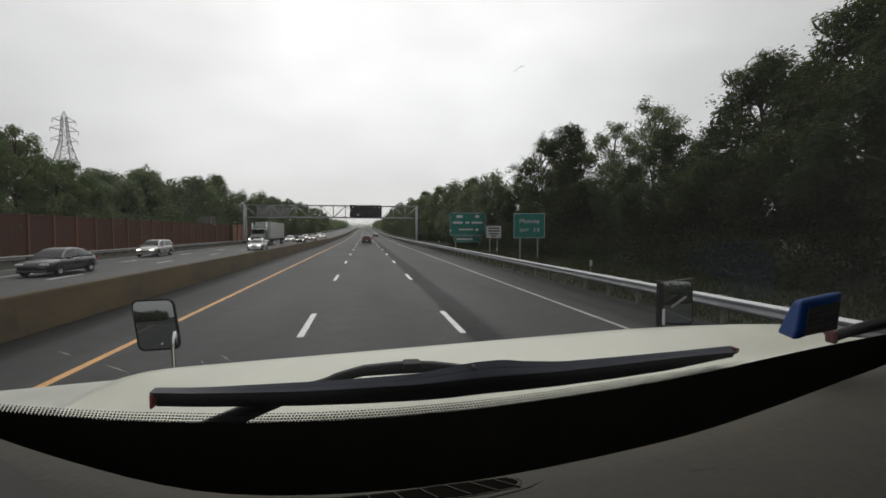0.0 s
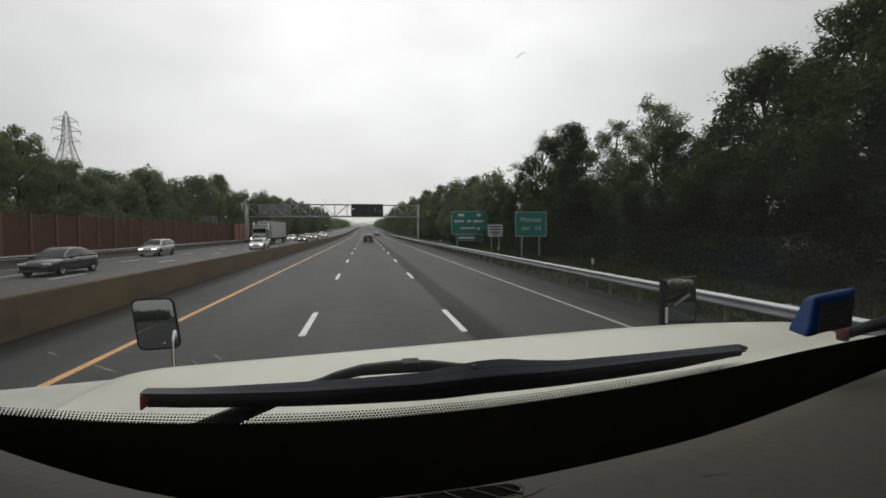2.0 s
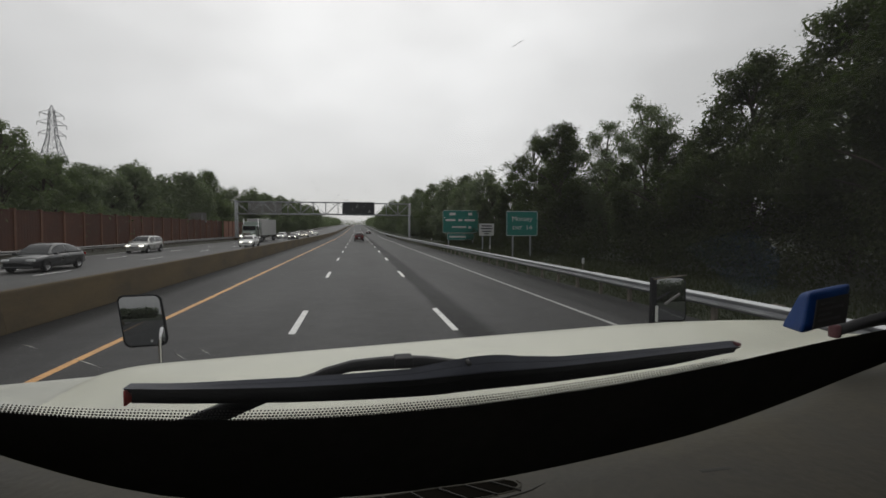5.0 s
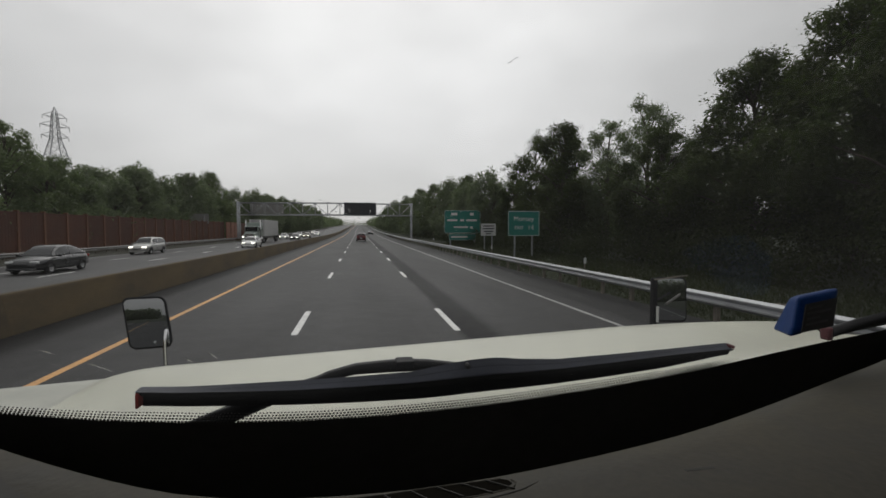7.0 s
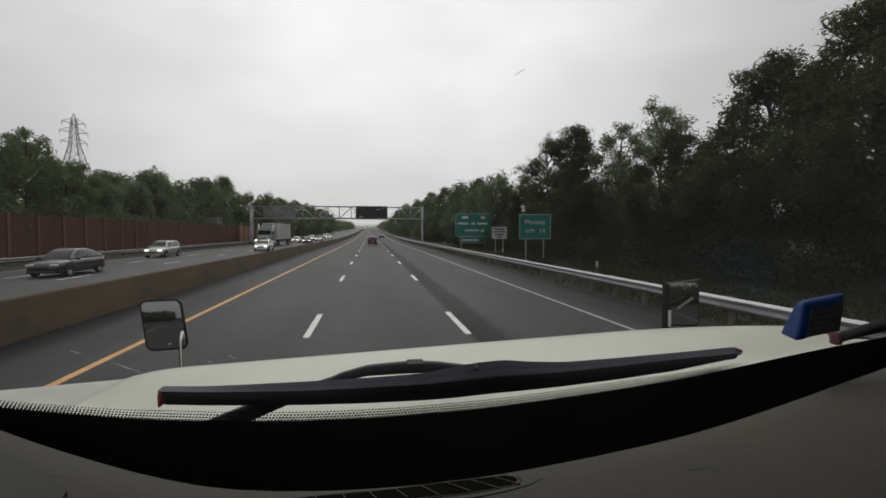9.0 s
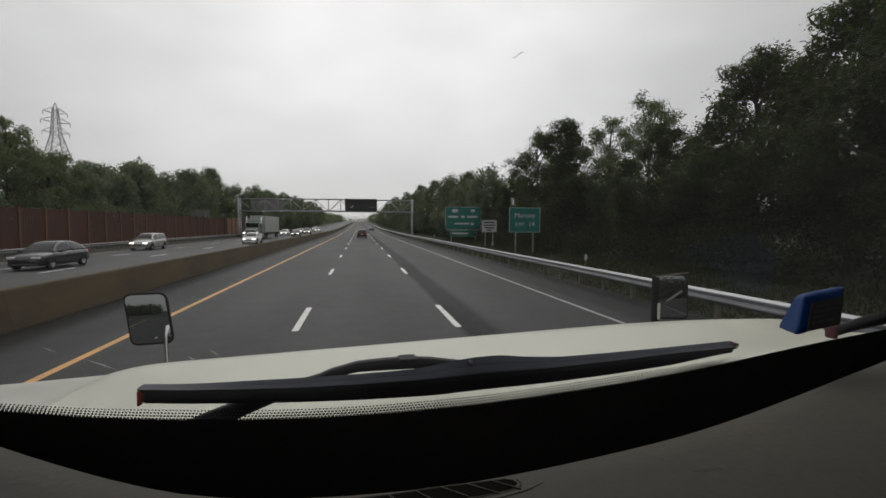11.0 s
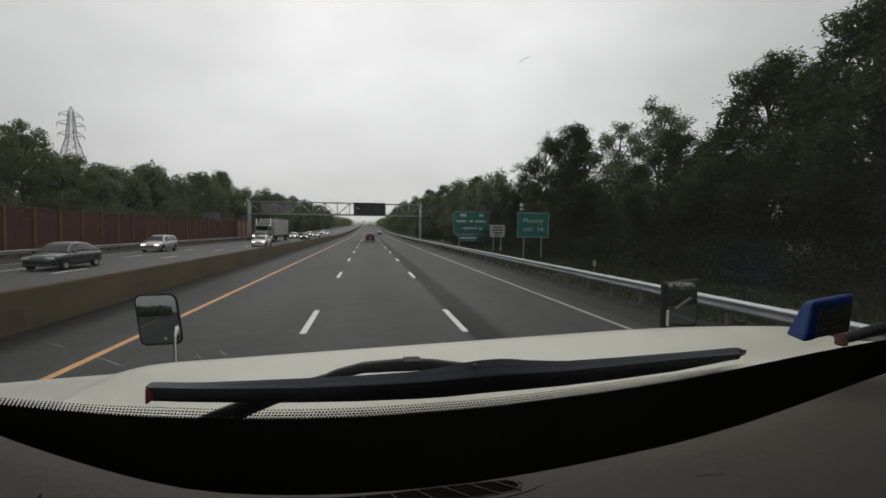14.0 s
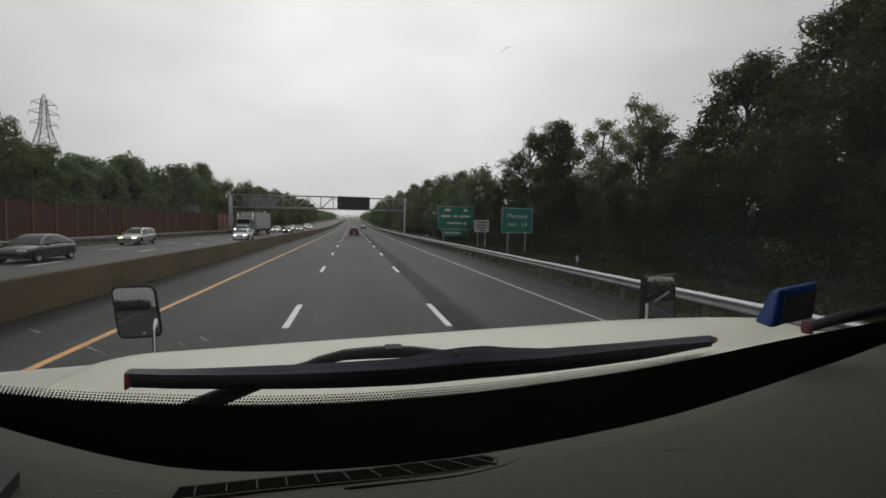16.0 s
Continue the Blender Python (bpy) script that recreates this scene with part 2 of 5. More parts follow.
# truck
TRUCK_WHITE = surface("truck_white_paint", (0.585, 0.588, 0.490), 0.42, vary=0.15, scale=5.5, fine=55, bump=0.03, dist=0.002, coat=0.15)
TRUCK_GREY = surface("truck_white_paint_greyer", (0.47, 0.475, 0.42), 0.55, vary=0.22, scale=7, fine=60, bump=0.05, dist=0.002)
# dusty rubber, lightened and blued in colour for the skylight on the upper flank
WIPER_LIT = surface("wiper_rubber_lit", (0.034, 0.038, 0.052), 0.6, vary=0.55, scale=14, fine=120, bump=0.4, dist=0.0015, stretch=(0.25, 1, 1))
# the same rubber, darkened in colour for the shade below the ridge
WIPER_LIP_SHADED = surface("wiper_lip_shaded", (0.0055, 0.0055, 0.0065), 0.75, specular=0.15, vary=0.3, scale=10, fine=90, bump=0.2, dist=0.001, stretch=(0.25, 1, 1))
WIPER_STEEL = surface("wiper_arm_black", (0.008, 0.008, 0.009), 0.62, specular=0.2, vary=0.3, scale=6, fine=60, bump=0.1, dist=0.001)
CERAMIC = surface("black_ceramic_frit", (0.085, 0.082, 0.078), 0.9, vary=0.2, scale=6, fine=60, bump=0, specular=0.1)
DASH = surface("dashboard_plastic", (0.041, 0.0355, 0.0215), 0.75, vary=0.50, scale=16, fine=180, bump=0.7, dist=0.0008)
DASH_DARK = surface("vent_dark_plastic", (0.024, 0.0215, 0.016), 0.7, vary=0.2, scale=9, fine=200, bump=0.2, dist=0.0008)
# colour for the shade of a vent recess that is not cut
VENT_SHADE = surface("vent_slot_shade", (0.011, 0.010, 0.008), 1.0, vary=0.2, bump=0, specular=0.0)
CABIN = surface("cabin_lining", (0.24, 0.23, 0.21), 0.9, vary=0.15, scale=4, fine=90)
MIRROR = bpy.data.materials.new("mirror_silver")
MIRROR.use_nodes = True
MIRROR.node_tree.nodes["Principled BSDF"].inputs["Metallic"].default_value = 1.0
MIRROR.node_tree.nodes["Principled BSDF"].inputs["Roughness"].default_value = 0.01
MIRROR.node_tree.nodes["Principled BSDF"].inputs["Base Color"].default_value = (0.30, 0.31, 0.315, 1)
MIRROR_BLACK = surface("mirror_housing_black", (0.010, 0.010, 0.012), 0.7, specular=0.2, vary=0.2, scale=8, fine=90, bump=0.1, dist=0.001)
CHROME = surface("chrome_pole", (0.7, 0.7, 0.7), 0.2, metal=1.0, vary=0.05, bump=0)
BLUE_PLASTIC = surface("blue_plastic", (0.003, 0.038, 0.17), 0.55, vary=0.25, scale=20, fine=150, bump=0.05, specular=0.2)
LABEL_DARK = surface("dark_label", (0.036, 0.033, 0.032), 0.5, vary=0.35, scale=25, fine=90, bump=0.0)
LABEL_PRINT = surface("label_faint_print", (0.052, 0.050, 0.050), 0.5, vary=0.3, scale=40, bump=0)
LABEL_GREY = surface("label_grey_print", (0.20, 0.21, 0.24), 0.5, vary=0.2, bump=0)
RED_CAP = surface("red_end_cap", (0.20, 0.020, 0.016), 0.45, vary=0.2, bump=0)
RED_DULL = surface("dark_red_end_cap", (0.075, 0.014, 0.018), 0.6, vary=0.2, bump=0)
GLASS = windshield_glass()
WATER = bpy.data.materials.new("rain_water")
WATER.use_nodes = True
for key, value in (("Base Color", (1, 1, 1, 1)), ("Roughness", 0.0), ("IOR", 1.33), ("Transmission Weight", 1.0)):
    WATER.node_tree.nodes["Principled BSDF"].inputs[key].default_value = value

# ---------------------------------------------------------------- builders


def mesh_of(name, verts, faces, material, smooth=False):
    me = bpy.data.meshes.new(name)
    me.from_pydata([tuple(v) for v in verts], [], faces)
    me.materials.append(material)
    if smooth:
        me.polygons.foreach_set("use_smooth", [True] * len(me.polygons))
    me.update()
    return me


def finish(bm, name, material, smooth=False):
    me = bpy.data.meshes.new(name)
    bmesh.ops.recalc_face_normals(bm, faces=bm.faces)
    bm.to_mesh(me)
    bm.free()
    me.materials.append(material)
    if smooth:
        me.polygons.foreach_set("use_smooth", [True] * len(me.polygons))
    return me


def part(name, me, parent, label="", at=None):
    ob = new(name, me)
    ob.parent = parent
    if at is not None:
        ob.matrix_basis = at
    return tagged(ob, label)


def thing(name, label, category, group="", kind="", at=None):
    ob = new(name)
    ob.empty_display_size = 0.3
    if at is not None:
        ob.matrix_basis = at
    return tagged(ob, label, category, group, kind)


def add_box(bm, c, s, rot=None, bevel=0.0):
    m = Matrix.Translation(c) @ (rot if rot is not None else Matrix()) @ Matrix.Diagonal((*s, 1))
    made = bmesh.ops.create_cube(bm, size=1, matrix=m)["verts"]
    if bevel:
        edges = list({e for v in made for e in v.link_edges})
        bmesh.ops.bevel(bm, geom=edges, offset=bevel, segments=2, affect="EDGES", profile=0.6)


def box_mesh(name, c, s, material, bevel=0.0, rot=None, smooth=False):
    bm = bmesh.new()
    add_box(bm, c, s, rot, bevel)
    return finish(bm, name, material, smooth)


def add_tube(bm, pts, radii, sides=8, cap=True):
    """A tube along the points, one radius each."""
    pts = [Vector(p) for p in pts]
    rings, up = [], Vector((0.13, 0.31, 0.94))
    for i, p in enumerate(pts):
        d = (pts[min(i + 1, len(pts) - 1)] - pts[max(i - 1, 0)]).normalized()
        a = d.cross(up)
        if a.length < 0.05:
            a = d.cross(Vector((1, 0, 0)))
        a.normalize()
        b = d.cross(a)
        rings.append([bm.verts.new(p + radii[i] * (math.cos(2 * math.pi * k / sides) * a + math.sin(2 * math.pi * k / sides) * b)) for k in range(sides)])
    for r, s in zip(rings, rings[1:]):
        for k in range(sides):
            bm.faces.new((r[k], r[(k + 1) % sides], s[(k + 1) % sides], s[k]))
    if cap:
        bm.faces.new(rings[0][::-1])
        bm.faces.new(rings[-1])


def tube_mesh(name, pts, radii, material, sides=8):
    bm = bmesh.new()
    add_tube(bm, pts, radii, sides)
    return finish(bm, name, material, True)


def loft(name, rings, material, smooth=True, close=True, caps=True):
    """A skin over rings of equally many points."""
    n = len(rings[0])
    verts = [p for r in rings for p in r]
    faces = []
    for i in range(len(rings) - 1):
        for k in range(n if close else n - 1):
            a, b = i * n + k, i * n + (k + 1) % n
            faces.append((a, b, b + n, a + n))
    if caps and close:
        faces += [tuple(range(n))[::-1], tuple(range((len(rings) - 1) * n, len(rings) * n))]
    me = mesh_of(name, verts, faces, material, smooth)
    bm = bmesh.new()
    bm.from_mesh(me)
    bmesh.ops.recalc_face_normals(bm, faces=bm.faces)
    bm.to_mesh(me)
    bm.free()
    return me


def eased(x, keys, reach=0.02):
    """A value along the keys, with the corners rounded off."""
    kx, kz = zip(*keys)
    return sum(float(np.interp(x + reach * d, kx, kz)) for d in (-1, -0.5, 0, 0.5, 1)) / 5


def wheel(parent, x, y, z, r, w, side):
    """A tyre with its rim; side says which way the rim faces."""
    bm = bmesh.new()
    n = 22
    prof = [(-w / 2, r * 0.62), (-w / 2, r * 0.92), (-w * 0.36, r), (w * 0.36, r), (w / 2, r * 0.92), (w / 2, r * 0.62)]
    rings = [[bm.verts.new((px, pr * math.cos(2 * math.pi * k / n), pr * math.sin(2 * math.pi * k / n))) for px, pr in prof] for k in range(n)]
    for k in range(n):
        for j in range(len(prof)):
            bm.faces.new((rings[k][j], rings[k][(j + 1) % len(prof)], rings[(k + 1) % n][(j + 1) % len(prof)], rings[(k + 1) % n][j]))
    ob = part("wheel", finish(bm, "wheel", TYRE, True), parent, at=pose(x, y, z))
    bm = bmesh.new()
    s = side * w * 0.38
    hub = bm.verts.new((s * 1.15, 0, 0))
    ring1 = [bm.verts.new((s * 1.0, r * 0.2 * math.cos(2 * math.pi * k / 20), r * 0.2 * math.sin(2 * math.pi * k / 20))) for k in range(20)]
    ring2 = [bm.verts.new((s * (0.95 if k % 4 < 2 else 0.55), r * 0.52 * math.cos(2 * math.pi * k / 20), r * 0.52 * math.sin(2 * math.pi * k / 20))) for k in range(20)]
    ring3 = [bm.verts.new((s * 1.1, r * 0.62 * math.cos(2 * math.pi * k / 20), r * 0.62 * math.sin(2 * math.pi * k / 20))) for k in range(20)]
    for k in range(20):
        j = (k + 1) % 20
        bm.faces.new((hub, ring1[k], ring1[j]))
        bm.faces.new((ring1[k], ring2[k], ring2[j], ring1[j]))
        bm.faces.new((ring2[k], ring3[k], ring3[j], ring2[j]))
    part("rim", finish(bm, "rim", RIM), ob)
    return ob


# ---------------------------------------------------------------- road and ground
ROAD_FROM, ROAD_TO = -160.0, 760.0


def grade(y):
    """Height of the road: level, then a long rise."""
    d = max(0.0, y - 85.0)
    return 0.00005 * d * d if d < 150 else 1.125 + 0.015 * (d - 150)


def stations(a, b):
    ys, y = [a], a
    while y < b:
        y = min(b, y + (6.0 if -20 < y < 200 else 20.0))
        ys.append(y)
    return ys


def strip(name, section, material, a=ROAD_FROM, b=ROAD_TO, smooth=False):
    """A cross-section (x, z) drawn along the road."""
    ys, n = stations(a, b), len(section)
    verts = [(x, y, grade(y) + z) for y in ys for x, z in section]
    faces = [(i * n + k, i * n + k + 1, (i + 1) * n + k + 1, (i + 1) * n + k) for i in range(len(ys) - 1) for k in range(n - 1)]
    return mesh_of(name, verts, faces, material, smooth)


def ground_mesh():
    xs = [-1600, -500, -160, -80, -45, -32, -27, -24, -8, 9.2, 10, 11.5, 13, 16, 22, 32, 50, 100, 300, 1600]
    ys = [-1500, -400] + stations(ROAD_FROM, ROAD_TO) + [1100, 1800, 2800]
    verts = []
    for y in ys:
        for x in xs:
            z = grade(min(y, 900)) - 0.06
            if x > 9.5:
                z += min(1.2, 0.10 * (x - 9.5)) + 0.10 * noise.noise((x * 0.4, y * 0.3, 0))
            elif x < -24.5:
                z += min(0.8, 0.08 * (-24.5 - x))
            verts.append((x, y, z))
    n = len(xs)
    faces = [(i * n + k, i * n + k + 1, (i + 1) * n + k + 1, (i + 1) * n + k) for i in range(len(ys) - 1) for k in range(n - 1)]
    return mesh_of("ground", verts, faces, GRASS, True)


tagged(new("ground", ground_mesh()), "grassy woodland ground beside the motorway", "ground", kind="structure")
tagged(new("road", strip("road", [(-8.08, -0.01), (-7.3, 0.0), (-5.0, 0.02), (0.6, 0.06), (6.5, 0.02), (9.3, -0.02), (9.6, -0.3)], ASPHALT)),
       "damp dark grey asphalt motorway carriageway with three lanes", "road", kind="structure")
tagged(new("road_oncoming", strip("road_oncoming", [(-24.2, -0.3), (-24.0, -0.02), (-15.5, 0.05), (-8.12, 0.0)], ASPHALT_OPP)),
       "damp grey asphalt oncoming carriageway with three lanes", "road", kind="structure")


def crown(x):
    pts = [(-24.0, -0.02), (-15.5, 0.05), (-7.5, 0.0), (-5.0, 0.02), (0.6, 0.06), (6.5, 0.02), (9.3, -0.02)]
    return float(np.interp(x, [p[0] for p in pts], [p[1] for p in pts]))


def road_line(name, x, width, material, label, a=ROAD_FROM, b=ROAD_TO):
    me = strip(name, [(x - width / 2, crown(x) + 0.006), (x + width / 2, crown(x) + 0.006)], material, a, b)
    return tagged(new(name, me), label, "road marking", kind="structure")


road_line("edge_line_yellow", -5.0, 0.16, PAINT_YELLOW, "solid orange-yellow edge line on the asphalt")
road_line("edge_line_white", 6.45, 0.13, PAINT_FADED, "thin worn white edge line on the asphalt")
road_line("edge_line_oncoming", -22.2, 0.13, PAINT_FADED, "thin worn white edge line on the oncoming lanes")


def lane_dash_mesh():
    verts, faces = [], []
    edge = [0.0, 0.08, 0.35, 1.1, 2.0, 2.75, 3.0, 3.05]
    for i, y in enumerate(edge):
        w = 0.075 - (0.012 if i in (0, 7) else 0) + 0.004 * math.sin(7.1 * y)
        verts += [(-w, y, 0), (w, y, 0)]
    faces = [(2 * i, 2 * i + 1, 2 * i + 3, 2 * i + 2) for i in range(len(edge) - 1)]
    return mesh_of("lane_dash", verts, faces, PAINT_WHITE)


DASH_MESH = lane_dash_mesh()
for x, a, b in ((-1.46, -1.5, 420), (2.28, -1.7, 420), (-15.6, 1.3, 330), (-19.0, 3.0, 330)):
    y = a - 36.6
    while y < b:
        ob = new("lane_dash", DASH_MESH)
        ob.matrix_basis = pose(x, y, grade(y) + crown(x) + 0.007, math.degrees(math.atan2(grade(y + 3) - grade(y), 3)))
        tagged(ob, "worn white lane dash painted on asphalt", "road marking", "lane dashes", "structure")
        y += 12.2

# ---------------------------------------------------------------- median barrier


def barrier_segment():
    prof = [(-0.28, -0.25), (-0.28, 0.03), (-0.265, 0.10), (-0.20, 0.46), (-0.115, 0.89), (-0.09, 0.94), (0.09, 0.94), (0.115, 0.89), (0.20, 0.46), (0.265, 0.10), (0.28, 0.03), (0.28, -0.25)]
    rings = [[(x * k, y, z if z < 0.8 else z - d) for x, z in prof] for y, k, d in ((0.0, 0.994, 0.003), (0.03, 1.0, 0.0), (2.0, 1.0, 0.0), (4.0, 1.0, 0.0), (5.965, 1.0, 0.0), (5.995, 0.994, 0.003))]
    return loft("barrier_segment", rings, CONCRETE, smooth=False)


barrier = thing("median_barrier", "brown-stained concrete median barrier between the carriageways", "barrier", kind="structure")
SEG = barrier_segment()
y = -120.0
while y < 420:
    part("barrier_segment", SEG, barrier, at=pose(-8.1, y, grade(y), math.degrees(math.atan2(grade(y + 6) - grade(y), 6))))
    y += 6.0
far_prof = [(-0.28, 0.0), (-0.20, 0.46), (-0.1, 0.94), (0.1, 0.94), (0.20, 0.46), (0.28, 0.0)]
part("barrier_far_run", strip("barrier_far_run", [(x - 8.1, z) for x, z in far_prof], CONCRETE, 420, ROAD_TO), barrier)

# ---------------------------------------------------------------- guard rails


def guard_rail(name, x, side, label, top=0.80, steel=GALV):
    """W-beam rail; side is +1 where the road lies towards smaller x."""
    rail = thing(name, label, "guard rail", kind="structure")
    w = [(0.0, 0.0), (-0.02, -0.015), (-0.075, -0.06), (-0.078, -0.10), (-0.02, -0.145), (-0.01, -0.165), (-0.02, -0.185), (-0.075, -0.23), (-0.078, -0.27), (-0.02, -0.315), (0.0, -0.33)]
    sec = [(x + side * a, top + b) for a, b in w]
    back = [(x + side * (a + 0.008), top + b) for a, b in reversed(w)]
    part("beam", strip("beam", sec + back + sec[:1], steel, -60, 480), rail, "galvanised corrugated steel beam")
    post = box_mesh("post", (0, 0, 0), (0.10, 0.15, 1.1), RAIL_POST, 0.008)
    block = box_mesh("blockout", (0, 0, 0), (0.16, 0.14, 0.34), RAIL_POST, 0.01)
    y = -20.0
    while y < 150:
        p = part("post", post, rail, at=pose(x + side * 0.22, y, grade(y) + 0.24))
        part("blockout", block, p, at=pose(-side * 0.13, 0, top - 0.24 - 0.165))
        y += 1.905
    return rail


guard_rail("guard_rail", 9.0, 1, "galvanised steel guard rail along the shoulder")
guard_rail("guard_rail_oncoming", -24.3, -1, "weathered steel guard rail beside the oncoming lanes", 0.72, GALV_OLD)

tagged(new("verge_oncoming", strip("verge_oncoming", [(-27.5, 0.25), (-25.4, 0.22), (-24.0, 0.12), (-23.15, 0.05), (-22.95, -0.03)], EARTH)), "bare dark earth verge below the noise wall", "verge", kind="structure")
# ---------------------------------------------------------------- noise wall
wall = thing("noise_wall", "reddish-brown panelled noise wall with upright posts", "noise wall", kind="structure")


def wall_panel(material, h):
    bm = bmesh.new()
    add_box(bm, (0, 0, h / 2), (0.12, 2.90, h))
    for k in range(9):
        add_box(bm, (0.057, -1.28 + 0.32 * k, h / 2), (0.022, 0.19, h - 0.12), bevel=0.008)
    add_box(bm, (0.0, 0, h + 0.03), (0.2, 2.9, 0.08), bevel=0.01)
    return finish(bm, "panel", material)


PANEL, PANEL_NEW = wall_panel(WALL_PANEL, 3.7), wall_panel(WALL_NEW, 3.75)
POST_MESH = box_mesh("wall_post", (0, 0, 1.95), (0.30, 0.24, 3.9), WALL_POST, 0.015)
y = -40.0
while y < 150:
    z = grade(y)
    fresh = 96 < y < 106
    part("panel", PANEL_NEW if fresh else PANEL, wall, "lighter brown panel" if fresh else "", at=pose(-26.0 + (0.5 if fresh else 0), y, z))
    part("wall_post", POST_MESH, wall, at=pose(-26.0 + (0.5 if fresh else 0), y + 1.525, z))
    y += 3.05

# ---------------------------------------------------------------- trees
rng = np.random.default_rng(7)


def leaf_cloud(centres, radii, count, size, up=0.35, sprig=0):
    """Many small leaves on and in lumps, in sprigs of so many leaves where asked; returns vertices and faces."""
    centres, radii = np.array(centres), np.array(radii)
    share = radii[:, 0] ** 2
    spots = count // sprig if sprig else count
    pick = rng.choice(len(centres), spots, p=share / share.sum())
    d = rng.normal(size=(spots, 3))
    d /= np.linalg.norm(d, axis=1)[:, None]
    rad = rng.uniform(0.25, 1.0, spots) ** 0.5 * (1 + 0.16 * rng.normal(size=spots))
    p = centres[pick] + d * rad[:, None] * radii[pick]
    if sprig:
        p, d = np.repeat(p, sprig, axis=0), np.repeat(d, sprig, axis=0)
        count = len(p)
        off = rng.normal(size=(count, 3)) * np.array([0.24, 0.24, 0.15])
        p = p + off
        p[:, 2] -= 0.5 * (off[:, 0] ** 2 + off[:, 1] ** 2)
    nrm = d * (0.7 if sprig else 1.1) + rng.normal(size=(count, 3)) * 0.42 + np.array([0, 0, up * (2.0 if sprig else 1.0)])
    nrm /= np.linalg.norm(nrm, axis=1)[:, None]
    a = np.cross(nrm, rng.normal(size=(count, 3)))
    a /= np.linalg.norm(a, axis=1)[:, None]
    b = np.cross(nrm, a)
    s = size * rng.uniform(0.55, 1.4, count)[:, None]
    if sprig:
        verts = np.stack([p - a * s, p + b * s * 0.62 + nrm * s * 0.2, p + a * s * 0.9 - b * s * 0.3], axis=1).reshape(-1, 3)
        return verts, np.arange(count * 3).reshape(-1, 3)
    tip, side = a * s, b * s * 0.42
    verts = np.stack([p - tip, p + side + nrm * s * 0.15, p + tip, p - side + nrm * s * 0.15], axis=1).reshape(-1, 3)
    faces = np.arange(count * 4).reshape(-1, 4)
    return verts, faces


def tree_parts(height, spread, base, lumps, leaves, size, material, seed, airy=0.0, fat=1.0, sprig=0):
    """A trunk with limbs, and a crown of leaf lumps at the limb ends."""
    r = random.Random(seed)
    bm = bmesh.new()
    lean = (r.uniform(-0.4, 0.4), r.uniform(-0.4, 0.4))
    stem = [(lean[0] * t * t, lean[1] * t * t, height * 0.86 * t - 0.4) for t in (0, 0.2, 0.45, 0.7, 1.0)]
    add_tube(bm, stem, [0.26, 0.2, 0.15, 0.09, 0.03], 7)
    centres, radii = [], []
    for i in range(lumps):
        f = (i + 0.5) / lumps
        z = base + (height - base) * (0.02 + 0.93 * f)
        env = spread * (math.sin(math.pi * min(1.0, 0.16 + 0.80 * f)) ** 0.75) * r.uniform(0.35, 1.0)
        ang = i * 2.4 + r.uniform(-0.5, 0.5)
        t = min(1.0, max(0.05, z / (height * 0.86) - 0.18))
        root = Vector((lean[0] * t * t, lean[1] * t * t, height * 0.86 * t - 0.3))
        tip = Vector((math.cos(ang) * env, math.sin(ang) * env, z))
        mid = root.lerp(tip, 0.55) + Vector((0, 0, 0.25))
        add_tube(bm, [root, mid, tip], [0.08, 0.05, 0.015], 5)
        q = fat * r.uniform(0.20, 0.36) * spread * (1 - 0.35 * f)
        centres.append(tuple(tip))
        radii.append((q, q, q * r.uniform(0.7, 1.15)))
        if airy:
            for j in range(3):
                tw = tip + Vector((r.uniform(-1, 1), r.uniform(-1, 1), r.uniform(0.2, 1.2))) * q * 1.2
                add_tube(bm, [tip, tw], [0.02, 0.006], 4)
                centres.append(tuple(tw))
                radii.append((q * 0.4, q * 0.4, q * 0.45))
    trunk = finish(bm, "trunk", BARK, True)
    v, f = leaf_cloud(centres, radii, leaves, size, sprig=sprig)
    if sprig and not airy:
        hv, hf = leaf_cloud(centres, [tuple(0.72 * q for q in r3) for r3 in radii], leaves // 22, size * 3.4)
        hv = hv.reshape(-1, 4, 3)[:, :3].reshape(-1, 3)
        hf = np.arange(len(hv)).reshape(-1, 3)
        v, f = np.concatenate([v, hv]), np.concatenate([f, hf + len(v)])
    crown_mesh = mesh_of("crown", v.tolist(), f.tolist(), material)
    return trunk, crown_mesh


BROAD = [tree_parts(12.5, 4.6, 1.6, 34, 14500, 0.145, LEAF_DARK, 11), tree_parts(11.0, 4.2, 1.2, 30, 13000, 0.145, LEAF_MID, 23), tree_parts(13.5, 4.0, 2.0, 36, 14000, 0.145, LEAF_MID, 35),
         tree_parts(12.0, 5.0, 1.0, 38, 15000, 0.15, LEAF_MID, 47)]
FAR = [tree_parts(11.0, 4.4, 0.8, 34, 11000, 0.20, LEAF_FAR_HAZED, 71, 0.0, 1.35), tree_parts(10.0, 4.0, 0.6, 32, 10000, 0.20, LEAF_FAR_HAZED, 83, 0.0, 1.35), tree_parts(12.0, 3.8, 1.0, 34, 10500, 0.20, LEAF_MID, 97, 0.0, 1.3)]


